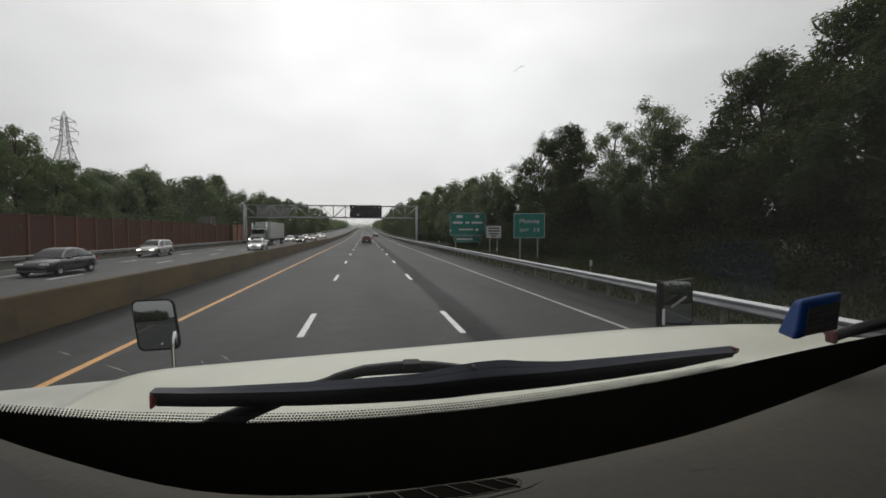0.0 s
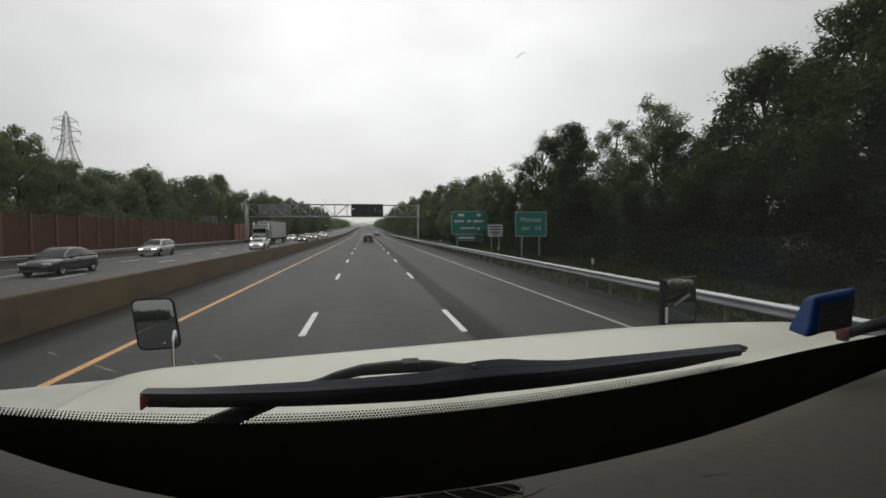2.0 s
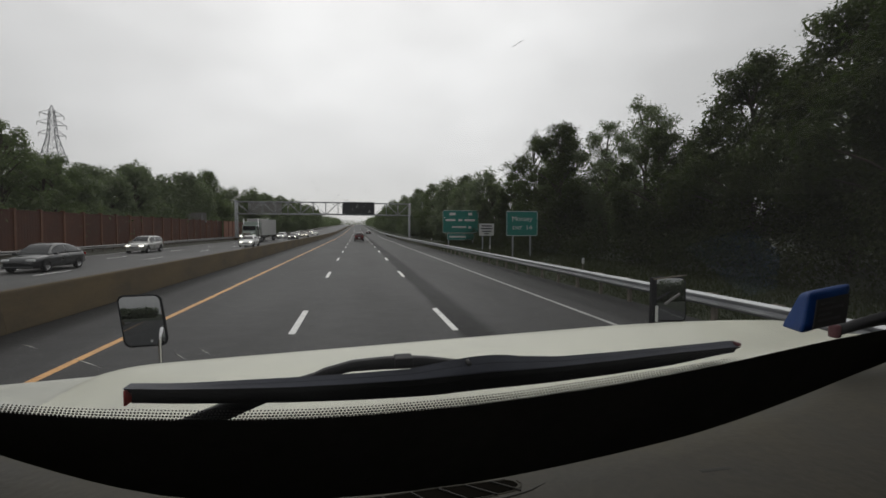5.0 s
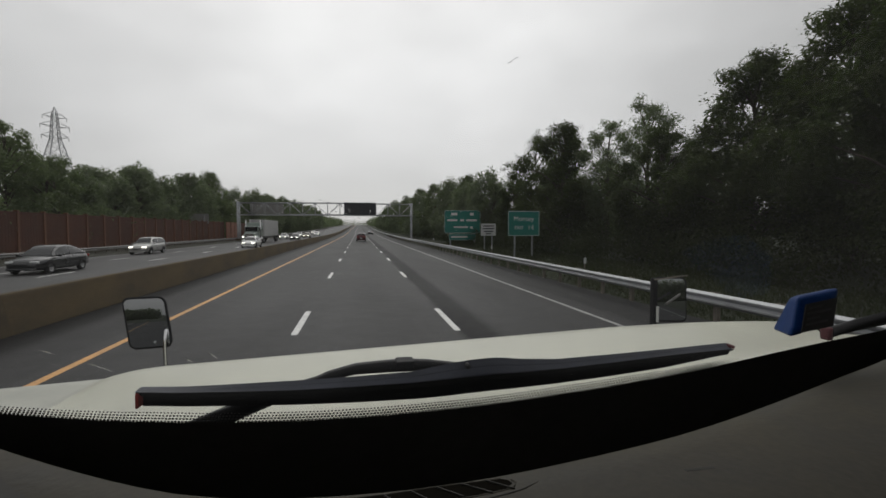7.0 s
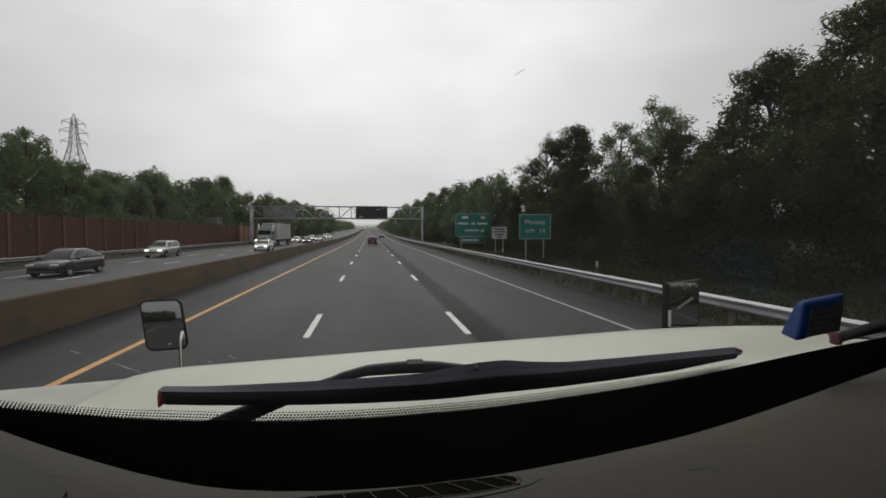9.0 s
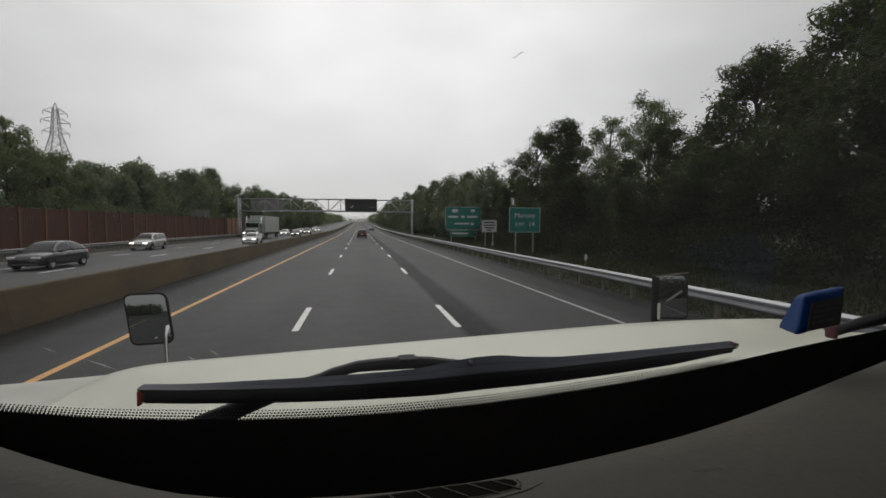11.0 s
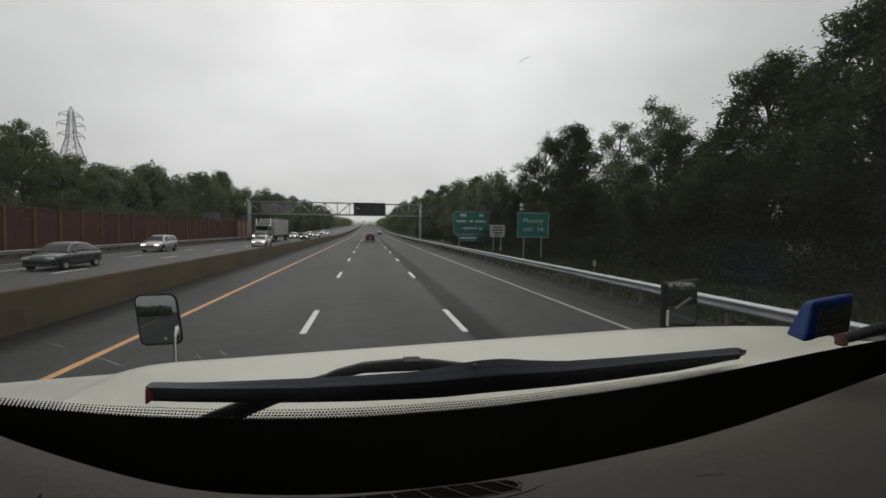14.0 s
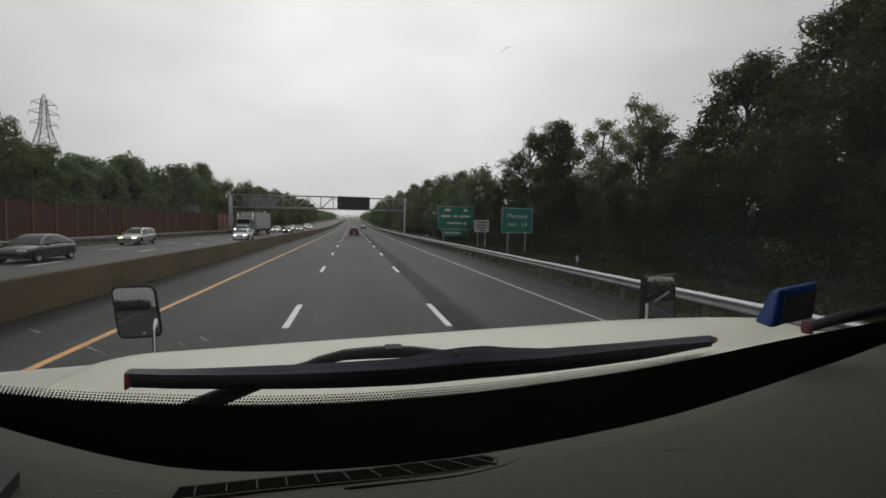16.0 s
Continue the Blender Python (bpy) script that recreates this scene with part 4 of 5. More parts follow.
def car(label, paint, x, y, heading, tall=1.45, long=4.7, lit=True, suv=False):
    """A car that points along +y in its own axes."""
    c = thing("car", label, "car", "traffic", at=pose(x, y, grade(y) + crown(x), 0, 0, heading))
    w, h = 0.9, tall
    belt = 0.62 * h
    # curves along the car: shoulder, sill, half width and roof
    tail = 0.70 if suv else 0.665
    shoulder = [(-0.5, 0.46), (-0.485, 0.58), (-0.45, tail - 0.02), (-0.38, tail), (-0.2, 0.66), (0.1, 0.64), (0.25, 0.615), (0.36, 0.575), (0.44, 0.52), (0.485, 0.44), (0.5, 0.35)]
    sill = [(-0.5, 0.27), (-0.46, 0.17), (-0.4, 0.14), (0.4, 0.14), (0.47, 0.16), (0.5, 0.22)]
    broad = [(-0.5, 0.74), (-0.475, 0.87), (-0.40, 0.96), (-0.2, 1.0), (0.2, 1.0), (0.36, 0.97), (0.44, 0.90), (0.485, 0.78), (0.5, 0.66)]
    roof = [(-0.485, 0.69), (-0.465, 0.84), (-0.43, 0.95), (-0.25, 1.0), (0.0, 1.0), (0.07, 0.975), (0.15, 0.86), (0.25, 0.625)] if suv else \
           [(-0.41, 0.66), (-0.34, 0.79), (-0.25, 0.925), (-0.15, 0.985), (-0.03, 1.0), (0.06, 0.975), (0.15, 0.845), (0.255, 0.62)]
    rings = []
    for k in range(41):
        f = -0.5 + k / 40
        a, lo, hi, yy = w * eased(f, broad, 0.012), h * eased(f, sill, 0.012), h * eased(f, shoulder, 0.015), f * long
        side = [(0.80, lo), (0.955, lo + 0.08), (1.0, lo + 0.42 * (hi - lo)), (0.985, lo + 0.66 * (hi - lo)), (0.965, lo + 0.82 * (hi - lo)), (0.90, hi - 0.035), (0.76, hi), (0.40, hi + 0.022)]
        rings.append([(-a * p, yy, z) for p, z in side] + [(0, yy, hi + 0.03)] + [(a * p, yy, z) for p, z in reversed(side)])
    part("body", loft("body", rings, paint), c)
    u0, u1 = roof[0][0], roof[-1][0]

    def cabin(f, v, lift=0.0):
        """A point of the cabin's side at f along the car and v of the way up, as (half width, height)."""
        base, top = h * eased(f, shoulder, 0.015) - 0.02, h * eased(f, roof, 0.018)
        rise = max(0.0, top - base)
        narrow = 0.24 * min(1.0, rise / 0.4)
        return w * (0.90 - narrow * v ** 1.5) + lift, base + rise * v

    rings = []
    for k in range(25):
        f = u0 + (u1 - u0) * k / 24
        side = [cabin(f, v) for v in (0.0, 0.3, 0.6, 0.85, 0.96)]
        tx, tz = side[-1]
        side += [(tx * 0.93, tz + 0.018), (tx * 0.6, tz + 0.034)]
        rings.append([(-x, f * long, z) for x, z in side] + [(0, f * long, tz + 0.042)] + [(x, f * long, z) for x, z in reversed(side)])
    part("cabin_shell", loft("cabin_shell", rings, paint), c)
    for s in (-1, 1):
        for f0, f1 in ((u0 + 0.09, -0.075), (-0.055, u1 - 0.075)):
            grid = []
            for k in range(9):
                f = f0 + (f1 - f0) * k / 8
                grid.append([(s * x, f * long, z) for x, z in (cabin(f, v, 0.006) for v in (0.10, 0.35, 0.6, 0.84))])
            part("side_window", loft("side_window", grid, CAR_GLASS, close=False), c, "dark window glass")
    for name, f0, f1, ahead in (("windscreen", 0.085, u1 - 0.012, 1), ("rear_window", u0 + 0.012, (-0.435 if suv else -0.245), -1)):
        grid = []
        for k in range(7):
            f = f0 + (f1 - f0) * k / 6
            tx, tz = cabin(f, 0.96)
            grid.append([(tx * q, f * long + ahead * 0.008, tz + 0.050 - 0.018 * abs(q) ** 3) for q in (-0.9, -0.6, -0.3, 0, 0.3, 0.6, 0.9)])
        part(name, loft(name, grid, CAR_GLASS, close=False), c, "dark window glass")
    for s in (-1, 1):
        for f in (-0.29, 0.31):
            wheel(c, s * (w - 0.09), f * long, 0.33, 0.33, 0.21, s)
            rings = [[(s * (w * 0.7), f * long + 0.39 * math.cos(a), 0.36 + 0.39 * math.sin(a)), (s * (w + 0.004), f * long + 0.39 * math.cos(a), 0.36 + 0.39 * math.sin(a))] for a in np.linspace(0, math.pi, 10)]
            bmv = mesh_of("wheel_arch", [p for r in rings for p in r] + [(s * (w + 0.003), f * long, 0.36)], [(2 * i + 1, 2 * i + 3, 20) for i in range(9)], BLACK_TRIM)
            part("wheel_arch", bmv, c, "black wheel arch")
        lamp = box_mesh("headlight", (s * w * 0.62, 0.468 * long, 0.44 * h), (0.38, 0.20, 0.12), HEADLIGHT if lit else HEADLIGHT_OFF, 0.045)
        part("headlight", lamp, c, "lit headlight" if lit else "clear headlight")
        part("tail_light", box_mesh("tail_light", (s * w * 0.68, -0.482 * long, 0.55 * h), (0.34, 0.1, 0.15), TAILLIGHT, 0.02), c, "red tail light")
        part("door_mirror", box_mesh("door_mirror", (s * (w + 0.09), 0.19 * long, belt * 1.03), (0.2, 0.11, 0.13), paint, 0.03), c)
        part("door_handle", box_mesh("door_handle", (s * w * 1.0, -0.02 * long, belt * 0.86), (0.03, 0.18, 0.03), paint, 0.008), c)
    part("grille", box_mesh("grille", (0, 0.488 * long, 0.345 * h), (0.78, 0.12, 0.15), BLACK_TRIM, 0.045), c, "black front grille")
    part("front_bumper", box_mesh("front_bumper", (0, 0.488 * long, 0.30), (1.36, 0.16, 0.13), paint, 0.06), c)
    part("rear_bumper", box_mesh("rear_bumper", (0, -0.485 * long, 0.42), (1.46, 0.16, 0.2), paint, 0.06), c)
    part("number_plate", box_mesh("number_plate", (0, -0.507 * long, 0.62), (0.34, 0.02, 0.16), SIGN_WHITE, 0.005), c, "plain white plate")
    return c


SILVER = car_paint("silver_car_paint", (0.40, 0.40, 0.385), 0.5)
WHITE_CAR = car_paint("white_car_paint", (0.72, 0.73, 0.72), 0.0)
BLACK_CAR = car_paint("black_car_paint", (0.022, 0.024, 0.026), 0.3)
RED_CAR = car_paint("dark_red_car_paint", (0.060, 0.007, 0.009), 0.4)
BEIGE_CAR = car_paint("beige_car_paint", (0.33, 0.29, 0.23), 0.4)

car("black saloon car driving in the oncoming lanes", BLACK_CAR, -17.2, 29.5, 180, tall=1.50, lit=False)
car("silver-grey estate car in the oncoming lanes", SILVER, -20.6, 50.0, 180, tall=1.62, lit=True, suv=True)
car("white saloon car with lit headlights in the oncoming lanes", WHITE_CAR, -13.9, 64.0, 180, lit=True)
car("dark red car seen from behind in the lane ahead", RED_CAR, 0.4, 92.0, 0, tall=1.62, suv=True)
for x, y, p, name in ((-13.6, 104.0, BLACK_CAR, "black"), (-17.2, 112.0, WHITE_CAR, "white"), (-13.8, 128.0, BEIGE_CAR, "beige"), (-17.2, 140.0, SILVER, "silver"), (-13.8, 158.0, WHITE_CAR, "white"), (-17.4, 185.0, WHITE_CAR, "white")):
    car("far " + name + " car with lit headlights in oncoming traffic", p, x, y, 180)
car("far dark car seen from behind in the next lane", BLACK_CAR, 4.2, 175.0, 0)


def lorry(x, y):
    """A tractor with its box trailer, driving towards -y."""
    paint, box = car_paint("pale_green_cab_paint", (0.25, 0.30, 0.27), 0.1), surface("trailer_white", (0.52, 0.52, 0.51), 0.5, vary=0.1, scale=0.6, fine=20, bump=0.1, rand=0.03)
    t = thing("lorry", "articulated lorry with a pale cab and ribbed white trailer", "lorry", "traffic", at=pose(x, y, grade(y) + crown(x), 0, 0, 180))
    part("trailer", box_mesh("trailer", (0, -7.0, 2.62), (2.5, 13.6, 2.85), box, 0.04), t)
    for s in (-1, 1):
        for k in range(22):
            part("trailer_rib", box_mesh("trailer_rib", (s * 1.26, -13.4 + 0.61 * k, 2.62), (0.03, 0.05, 2.7), box), t)
    part("cooling_unit", box_mesh("cooling_unit", (0, 0.05, 3.3), (1.9, 0.45, 1.4), surface("cooling_unit_grey", (0.3, 0.3, 0.3), 0.6), 0.08), t, "grey cooling unit")
    part("sleeper", box_mesh("sleeper", (0, 1.75, 2.25), (2.35, 1.9, 2.5), paint, 0.14), t)
    part("cab", box_mesh("cab", (0, 3.3, 1.95), (2.2, 1.4, 1.9), paint, 0.12), t)
    part("windscreen", box_mesh("windscreen", (0, 3.96, 2.42), (1.95, 0.12, 0.75), CAR_GLASS, 0.04), t, "dark windscreen")
    rings = [[(-a, yy, 0.9), (-a, yy, h - 0.15), (-a * 0.8, yy, h), (a * 0.8, yy, h), (a, yy, h - 0.15), (a, yy, 0.9)] for yy, a, h in ((3.9, 0.98, 2.0), (4.8, 0.9, 1.9), (5.6, 0.82, 1.78), (5.75, 0.74, 1.6))]
    part("bonnet", loft("bonnet", rings, paint, smooth=False), t)
    part("grille", box_mesh("grille", (0, 5.76, 1.3), (1.1, 0.06, 0.8), CHROME, 0.02), t, "chrome grille")
    part("bumper", box_mesh("bumper", (0, 5.72, 0.62), (2.3, 0.25, 0.4), CHROME, 0.04), t, "chrome bumper")
    part("chassis", box_mesh("chassis", (0, -2.0, 0.95), (0.9, 14.5, 0.3), BLACK_TRIM), t)
    for s in (-1, 1):
        part("side_window", box_mesh("side_window", (s * 1.09, 3.35, 2.4), (0.05, 0.9, 0.6), CAR_GLASS, 0.02), t, "dark side window")
        part("exhaust_stack", tube_mesh("exhaust_stack", [(s * 1.15, 2.75, 1.0), (s * 1.15, 2.75, 3.9)], [0.08, 0.08], CHROME), t, "chrome exhaust stack")
        part("fuel_tank", tube_mesh("fuel_tank", [(s * 0.95, 1.5, 0.75), (s * 0.95, 2.9, 0.75)], [0.33, 0.33], CHROME, 14), t, "chrome fuel tank")
        part("headlight", box_mesh("headlight", (s * 0.95, 5.55, 1.15), (0.3, 0.2, 0.22), HEADLIGHT, 0.04), t, "lit headlight")
        part("fender", tube_mesh("fender", [(s * 1.0, 4.35, 0.75), (s * 1.0, 4.55, 1.12), (s * 1.0, 5.0, 1.22), (s * 1.0, 5.4, 1.05)], [0.22, 0.24, 0.24, 0.2], paint, 10), t)
        for yy in (4.9, 0.9, -0.4, -11.6, -12.9):
            wheel(t, s * 1.02, yy, 0.51, 0.51, 0.3, s)
    return t


lorry(-17.4, 84.0)

# ---------------------------------------------------------------- the truck that carries the camera
truck = thing("truck", "white bonneted truck standing on the motorway, seen from its cab", "truck")
MID = 0.35   # the truck's middle


def glass_y(x, z):
    """The curved, raked windscreen."""
    return 0.52 - 0.45 * (z - 2.29) - 0.12 * (x - 0.30) ** 2


def glass_patch(name, xs, lows, highs, rows, offset, material, smooth=True):
    """A patch of the windscreen's surface between two heights at each x."""
    verts, n = [], rows + 1
    for x, a, b in zip(xs, lows, highs):
        for k in range(n):
            z = a + (b - a) * k / rows
            verts.append((x, glass_y(x, z) + offset, z))
    faces = [(i * n + k, (i + 1) * n + k, (i + 1) * n + k + 1, i * n + k + 1) for i in range(len(xs) - 1) for k in range(rows)]
    return mesh_of(name, verts, faces, material, smooth)


FRIT = [(-0.71, 2.408), (-0.45, 2.318), (-0.335, 2.280), (-0.253, 2.2565), (-0.2056, 2.2466), (-0.1538, 2.2378), (-0.0974, 2.2306), (-0.0366, 2.2252), (0.0283, 2.2225),
        (0.1324, 2.2232), (0.2051, 2.2278), (0.3175, 2.2388), (0.3928, 2.2500), (0.4666, 2.2640), (0.5394, 2.2800), (0.5967, 2.2925), (0.66, 2.3045), (0.8, 2.338), (1.42, 2.534)]


def frit_edge(x):
    """Height of the black border's upper edge."""
    return eased(x, FRIT)


XS = [float(v) for v in np.linspace(MID - 1.06, MID + 1.06, 61)]
pane = part("windscreen", glass_patch("windscreen", XS, [1.98] * 61, [3.02] * 61, 14, 0.0, GLASS), truck, "clear curved windscreen")
pane.visible_shadow = False
part("frit_band", glass_patch("frit_band", XS, [1.98] * 61, [frit_edge(x) for x in XS], 6, -0.004, CERAMIC), pane, "black ceramic border")


def frit_dots():
    """Rows of dots that fade out above the black border."""
    verts, faces = [], []
    for row in range(4):
        x = MID - 0.9 + (0.0015 if row % 2 else 0)
        while x < 0.49:
            near = min(1.0, max(0.35, (0.62 - x) / 0.3), max(0.62, 1.0 + (x + 0.20) / 0.30))
            pitch = float(np.interp(x, (-0.33, -0.20, -0.03, 0.30, 0.45), (0.0027, 0.0029, 0.0039, 0.0038, 0.0034)))
            r = (0.47, 0.43, 0.38, 0.30)[row] * pitch * min(1.0, max(0.2, (0.50 - x) / 0.06))
            z = frit_edge(x) + 0.0010 + 0.0036 * row * near
            k0 = len(verts)
            for k in range(6):
                a = math.pi / 3 * k
                xx, zz = x + r * math.cos(a), z + r * math.sin(a)
                verts.append((xx, glass_y(xx, zz) - 0.004, zz))
            faces.append(tuple(range(k0, k0 + 6)))
            x += pitch
    return mesh_of("frit_dots", verts, faces, CERAMIC)


tagged(part("frit_dots", frit_dots(), pane, "rows of black ceramic dots"), kind="stuff")


def rain_drops():
    """Drops of rain on the outside of the windscreen."""
    r, verts, faces = random.Random(3), [], []
    for k in range(170):
        if k < 120:
            x, z = r.gauss(-0.01, 0.055), r.gauss(2.456, 0.008)
        elif k < 150:
            x, z = r.gauss(0.02, 0.16), 2.44 + abs(r.gauss(0, 0.03))
        else:
            x, z = r.uniform(-0.3, 0.45), r.uniform(2.31, 2.58)
        q = r.uniform(0.00018, 0.00048) * (1.0 if k < 120 else 0.8)
        tall = r.uniform(0.8, 1.5)
        base = len(verts)
        for a, h in ((1.0, 0.0), (0.8, 0.35), (0.4, 0.58)):
            for j in range(7):
                t = 2 * math.pi * j / 7
                xx, zz = x + q * a * math.cos(t), z + q * a * tall * math.sin(t)
                verts.append((xx, glass_y(xx, zz) + 0.0008 + q * h, zz))
        verts.append((x, glass_y(x, z) + 0.0008 + q * 0.65, z))
        for ring in range(2):
            for j in range(7):
                a, b = base + 7 * ring + j, base + 7 * ring + (j + 1) % 7
                faces.append((a, b, b + 7, a + 7))
        for j in range(7):
            faces.append((base + 14 + j, base + 14 + (j + 1) % 7, base + 21))
        faces.append(tuple(base + j for j in reversed(range(7))))
    return mesh_of("rain_drops", verts, faces, WATER, True)


drops = tagged(part("rain_drops", rain_drops(), pane, "fine drops of rain"), kind="stuff")
drops.visible_shadow = False
for a, b in (((-0.2440, 2.3180), (-0.2200, 2.3035)), ((-0.2720, 2.3330), (-0.2610, 2.3270)), ((-0.1640, 2.3150), (-0.1560, 2.3070)), ((-0.1440, 2.3190), (-0.1350, 2.3110))):
    p, q = [(x, glass_y(x, z) + 0.0012, z) for x, z in (a, b)]
    m = tuple((i + j) / 2 for i, j in zip(p, q))
    streak = part("water_streak", tube_mesh("water_streak", [p, m, q], [0.0001, 0.00034, 0.0001], WATER, 6), pane, "thin streak of water")
    streak.visible_shadow = False
bm = bmesh.new()
chip = ((0.1240, 2.5768), (0.1266, 2.5772), (0.1284, 2.5790), (0.1306, 2.5806), (0.1328, 2.5812), (0.1340, 2.5806))
add_tube(bm, [(x, glass_y(x, z) + 0.001, z) for x, z in chip], [0.0001, 0.00028, 0.00012, 0.00028, 0.00014, 0.0001], 5)
part("chip", finish(bm, "chip", LABEL_GREY), pane, "small grey chip in the glass")


def crease(y):
    """Where the bonnet's raised middle begins on the driver's side."""
    return -0.478 - 0.22 * min(0.14, max(0.0, 1.03 - y))


def bonnet_step(x, y=0.95):
    """0 on the low shelf beside the bonnet, 1 on its raised middle; a crease that fades towards the cab."""
    k = min(1.0, max(0.0, (0.90 - y) / 0.10))
    t = min(1.0, max(0.0, (x - crease(y) + 0.04 * k) / (0.17 + 0.20 * k)))
    return (1 - k) * (1 - (1 - t) ** 2.5) + k * t * t * (3 - 2 * t)


def bonnet_height(x, y=0.95):
    """Height of the bonnet's rear part across the truck."""
    low = 2.141 + 0.05 * (x + 0.47)
    high = 2.1965 + 0.043 * x - (0.085 * (x - 0.50) ** 2 if x > 0.50 else 0.0)
    far = min(1.0, max(0.0, (x - 0.98) / 0.13))
    return low + (high - low) * bonnet_step(x, y) - 0.028 * far * far * (3 - 2 * far)


def bonnet_mesh():
    prof = [(0.66, -0.16), (0.634, -0.08), (0.624, -0.035), (0.642, -0.016), (0.70, -0.010), (0.78, -0.006), (0.83, -0.0035), (0.86, -0.002), (0.88, -0.001), (0.895, -0.0006), (0.91, -0.0002), (0.92, 0.0), (0.93, 0.0), (0.94, -0.001), (0.955, -0.003), (0.98, -0.011), (1.01, -0.026), (1.12, -0.10), (1.35, -0.26), (1.7, -0.46), (2.0, -0.64), (2.16, -0.80), (2.2, -1.0), (2.2, -1.42)]
    xs = sorted(set([MID + float(s) for s in np.linspace(-1.13, 1.13, 161)] + [float(s) for s in np.linspace(-0.60, -0.25, 71)]))
    verts, n = [], len(prof)
    for x in xs:
        edge = abs(x - MID) / 1.13
        drop = 60.0 * max(0.0, edge - 0.965) ** 2
        for yy, dz in prof:
            narrow = 1 - 0.12 * max(0.0, (yy - 1.0) / 1.2)
            ahead = 0.078 * (1 - bonnet_step(x)) * min(1.0, max(0.0, (yy - 0.66) / 0.24))
            verts.append((MID + (x - MID) * narrow, yy + ahead, max(0.72, bonnet_height(x, min(yy, 0.95)) + dz - drop)))
    faces = [(i * n + k, (i + 1) * n + k, (i + 1) * n + k + 1, i * n + k + 1) for i in range(len(xs) - 1) for k in range(n - 1)]
    me = mesh_of("bonnet", verts, faces, TRUCK_WHITE, True)
    me.materials.append(TRUCK_GREY)
    # faces outside the crease take the greyer white
    for f in me.polygons:
        x, yy, _ = f.center
        if x < crease(min(yy, 1.0)):
            f.material_index = 1
    return me


bonnet = part("bonnet", bonnet_mesh(), truck, "smooth off-white painted bonnet")


def dirt_specks():
    """Small dark specks of road dirt on the bonnet."""
    r, verts, faces = random.Random(12), [], []
    for k in range(30):
        x, yy = r.uniform(-0.4, 1.0), r.uniform(0.66, 0.92)
        if k % 3 == 0:
            x = r.uniform(0.45, 0.9)
        q, base = r.uniform(0.0005, 0.0013), len(verts)
        for j in range(6):
            a = math.pi / 3 * j
            px, py = x + q * r.uniform(0.6, 1.6) * math.cos(a), yy + 2.2 * q * math.sin(a)
            verts.append((px, py, bonnet_height(px, py) + float(np.interp(py, (0.642, 0.70, 0.78, 0.88, 0.93), (-0.016, -0.010, -0.006, -0.001, 0.0))) + 0.0010))
        faces.append(tuple(range(base, base + 6)))
    return mesh_of("dirt_specks", verts, faces, LABEL_GREY)


tagged(part("dirt_specks", dirt_specks(), bonnet, "small dark specks of dirt"), kind="stuff")
for s in (-1, 1):
    arch = [(MID + s * 1.06, 0.75, 0.95), (MID + s * 1.09, 0.95, 1.28), (MID + s * 1.1, 1.35, 1.42), (MID + s * 1.1, 1.8, 1.36), (MID + s * 1.07, 2.1, 1.1)]
    part("fender", tube_mesh("fender", arch, [0.16, 0.19, 0.2, 0.19, 0.14], TRUCK_WHITE, 14), truck, "rounded white fender")
    part("bonnet_side", box_mesh("bonnet_side", (MID + s * 1.06, 1.25, 1.20), (0.06, 1.4, 0.9), TRUCK_WHITE, 0.03), truck)
    wheel(truck, MID + s * 0.98, 1.25, 0.5, 0.5, 0.3, s)
    wheel(truck, MID + s * 0.98, -3.2, 0.5, 0.5, 0.3, s)
part("chassis", box_mesh("chassis", (MID, -0.9, 0.75), (0.9, 6.0, 0.3), BLACK_TRIM), truck)


def on_glass(x, z, off):
    return Vector((x, glass_y(x, z) + off, z))


# along the blade: x, heights of its top edge, of the ridge in its flank and of the lip
BLADE = [(-0.2175, 2.2787, 2.2785, 2.2589), (-0.1826, 2.2756, 2.2731, 2.2531), (-0.1271, 2.2734, 2.2675, 2.2464), (-0.0677, 2.2714, 2.2628, 2.2404), (-0.0044, 2.2704, 2.2606, 2.236), (0.0625, 2.2712, 2.2595, 2.2335), (0.0967, 2.2775, 2.2607, 2.2335),
         (0.1316, 2.2823, 2.2621, 2.2353), (0.1675, 2.2833, 2.2635, 2.2367), (0.1864, 2.2797, 2.2631, 2.2371), (0.2435, 2.2756, 2.2647, 2.2398), (0.3204, 2.2784, 2.2698, 2.2461), (0.3988, 2.2826, 2.2764, 2.2552), (0.4802, 2.2882, 2.2813, 2.2713)]


def blade_flank(name, low, high, section, material, ends=(-0.2160, 0.479)):
    """One long strip of the blade between two of its edges, bent to the screen."""
    rings = []
    for k in range(49):
        x = ends[0] + (ends[1] - ends[0]) * k / 48
        edge = [eased(x, [(b[0], b[j]) for b in BLADE], 0.008) for j in (1, 2, 3)]
        a, b = edge[low], edge[high]
        rings.append([tuple(on_glass(x, a + (b - a) * f, off)) for off, f in section])
    return loft(name, rings, material, smooth=False)


wiper = part("wiper", blade_flank("wiper", 0, 1, [(0.0200, 0.0), (0.0150, 0.42), (0.0145, 0.50), (0.0090, 0.93), (0.0090, 1.0), (0.0160, 1.0), (0.0250, 0.5)], WIPER_LIT), truck, "long dusty black rubber wiper blade, its upper flank painted lit")
part("lip", blade_flank("lip", 1, 2, [(0.0092, 0.0), (0.0115, 0.30), (0.0150, 0.36), (0.0155, 0.95), (0.0160, 1.0), (0.0200, 1.0), (0.0210, 0.3)], WIPER_LIP_SHADED, (-0.2155, 0.4830)), wiper, "black rubber lip, painted in shade")
part("end_cap", box_mesh("end_cap", tuple(on_glass(-0.2143, 2.2688, 0.0100)), (0.0028, 0.0120, 0.0150), RED_CAP, 0.0013), wiper, "red end cap")
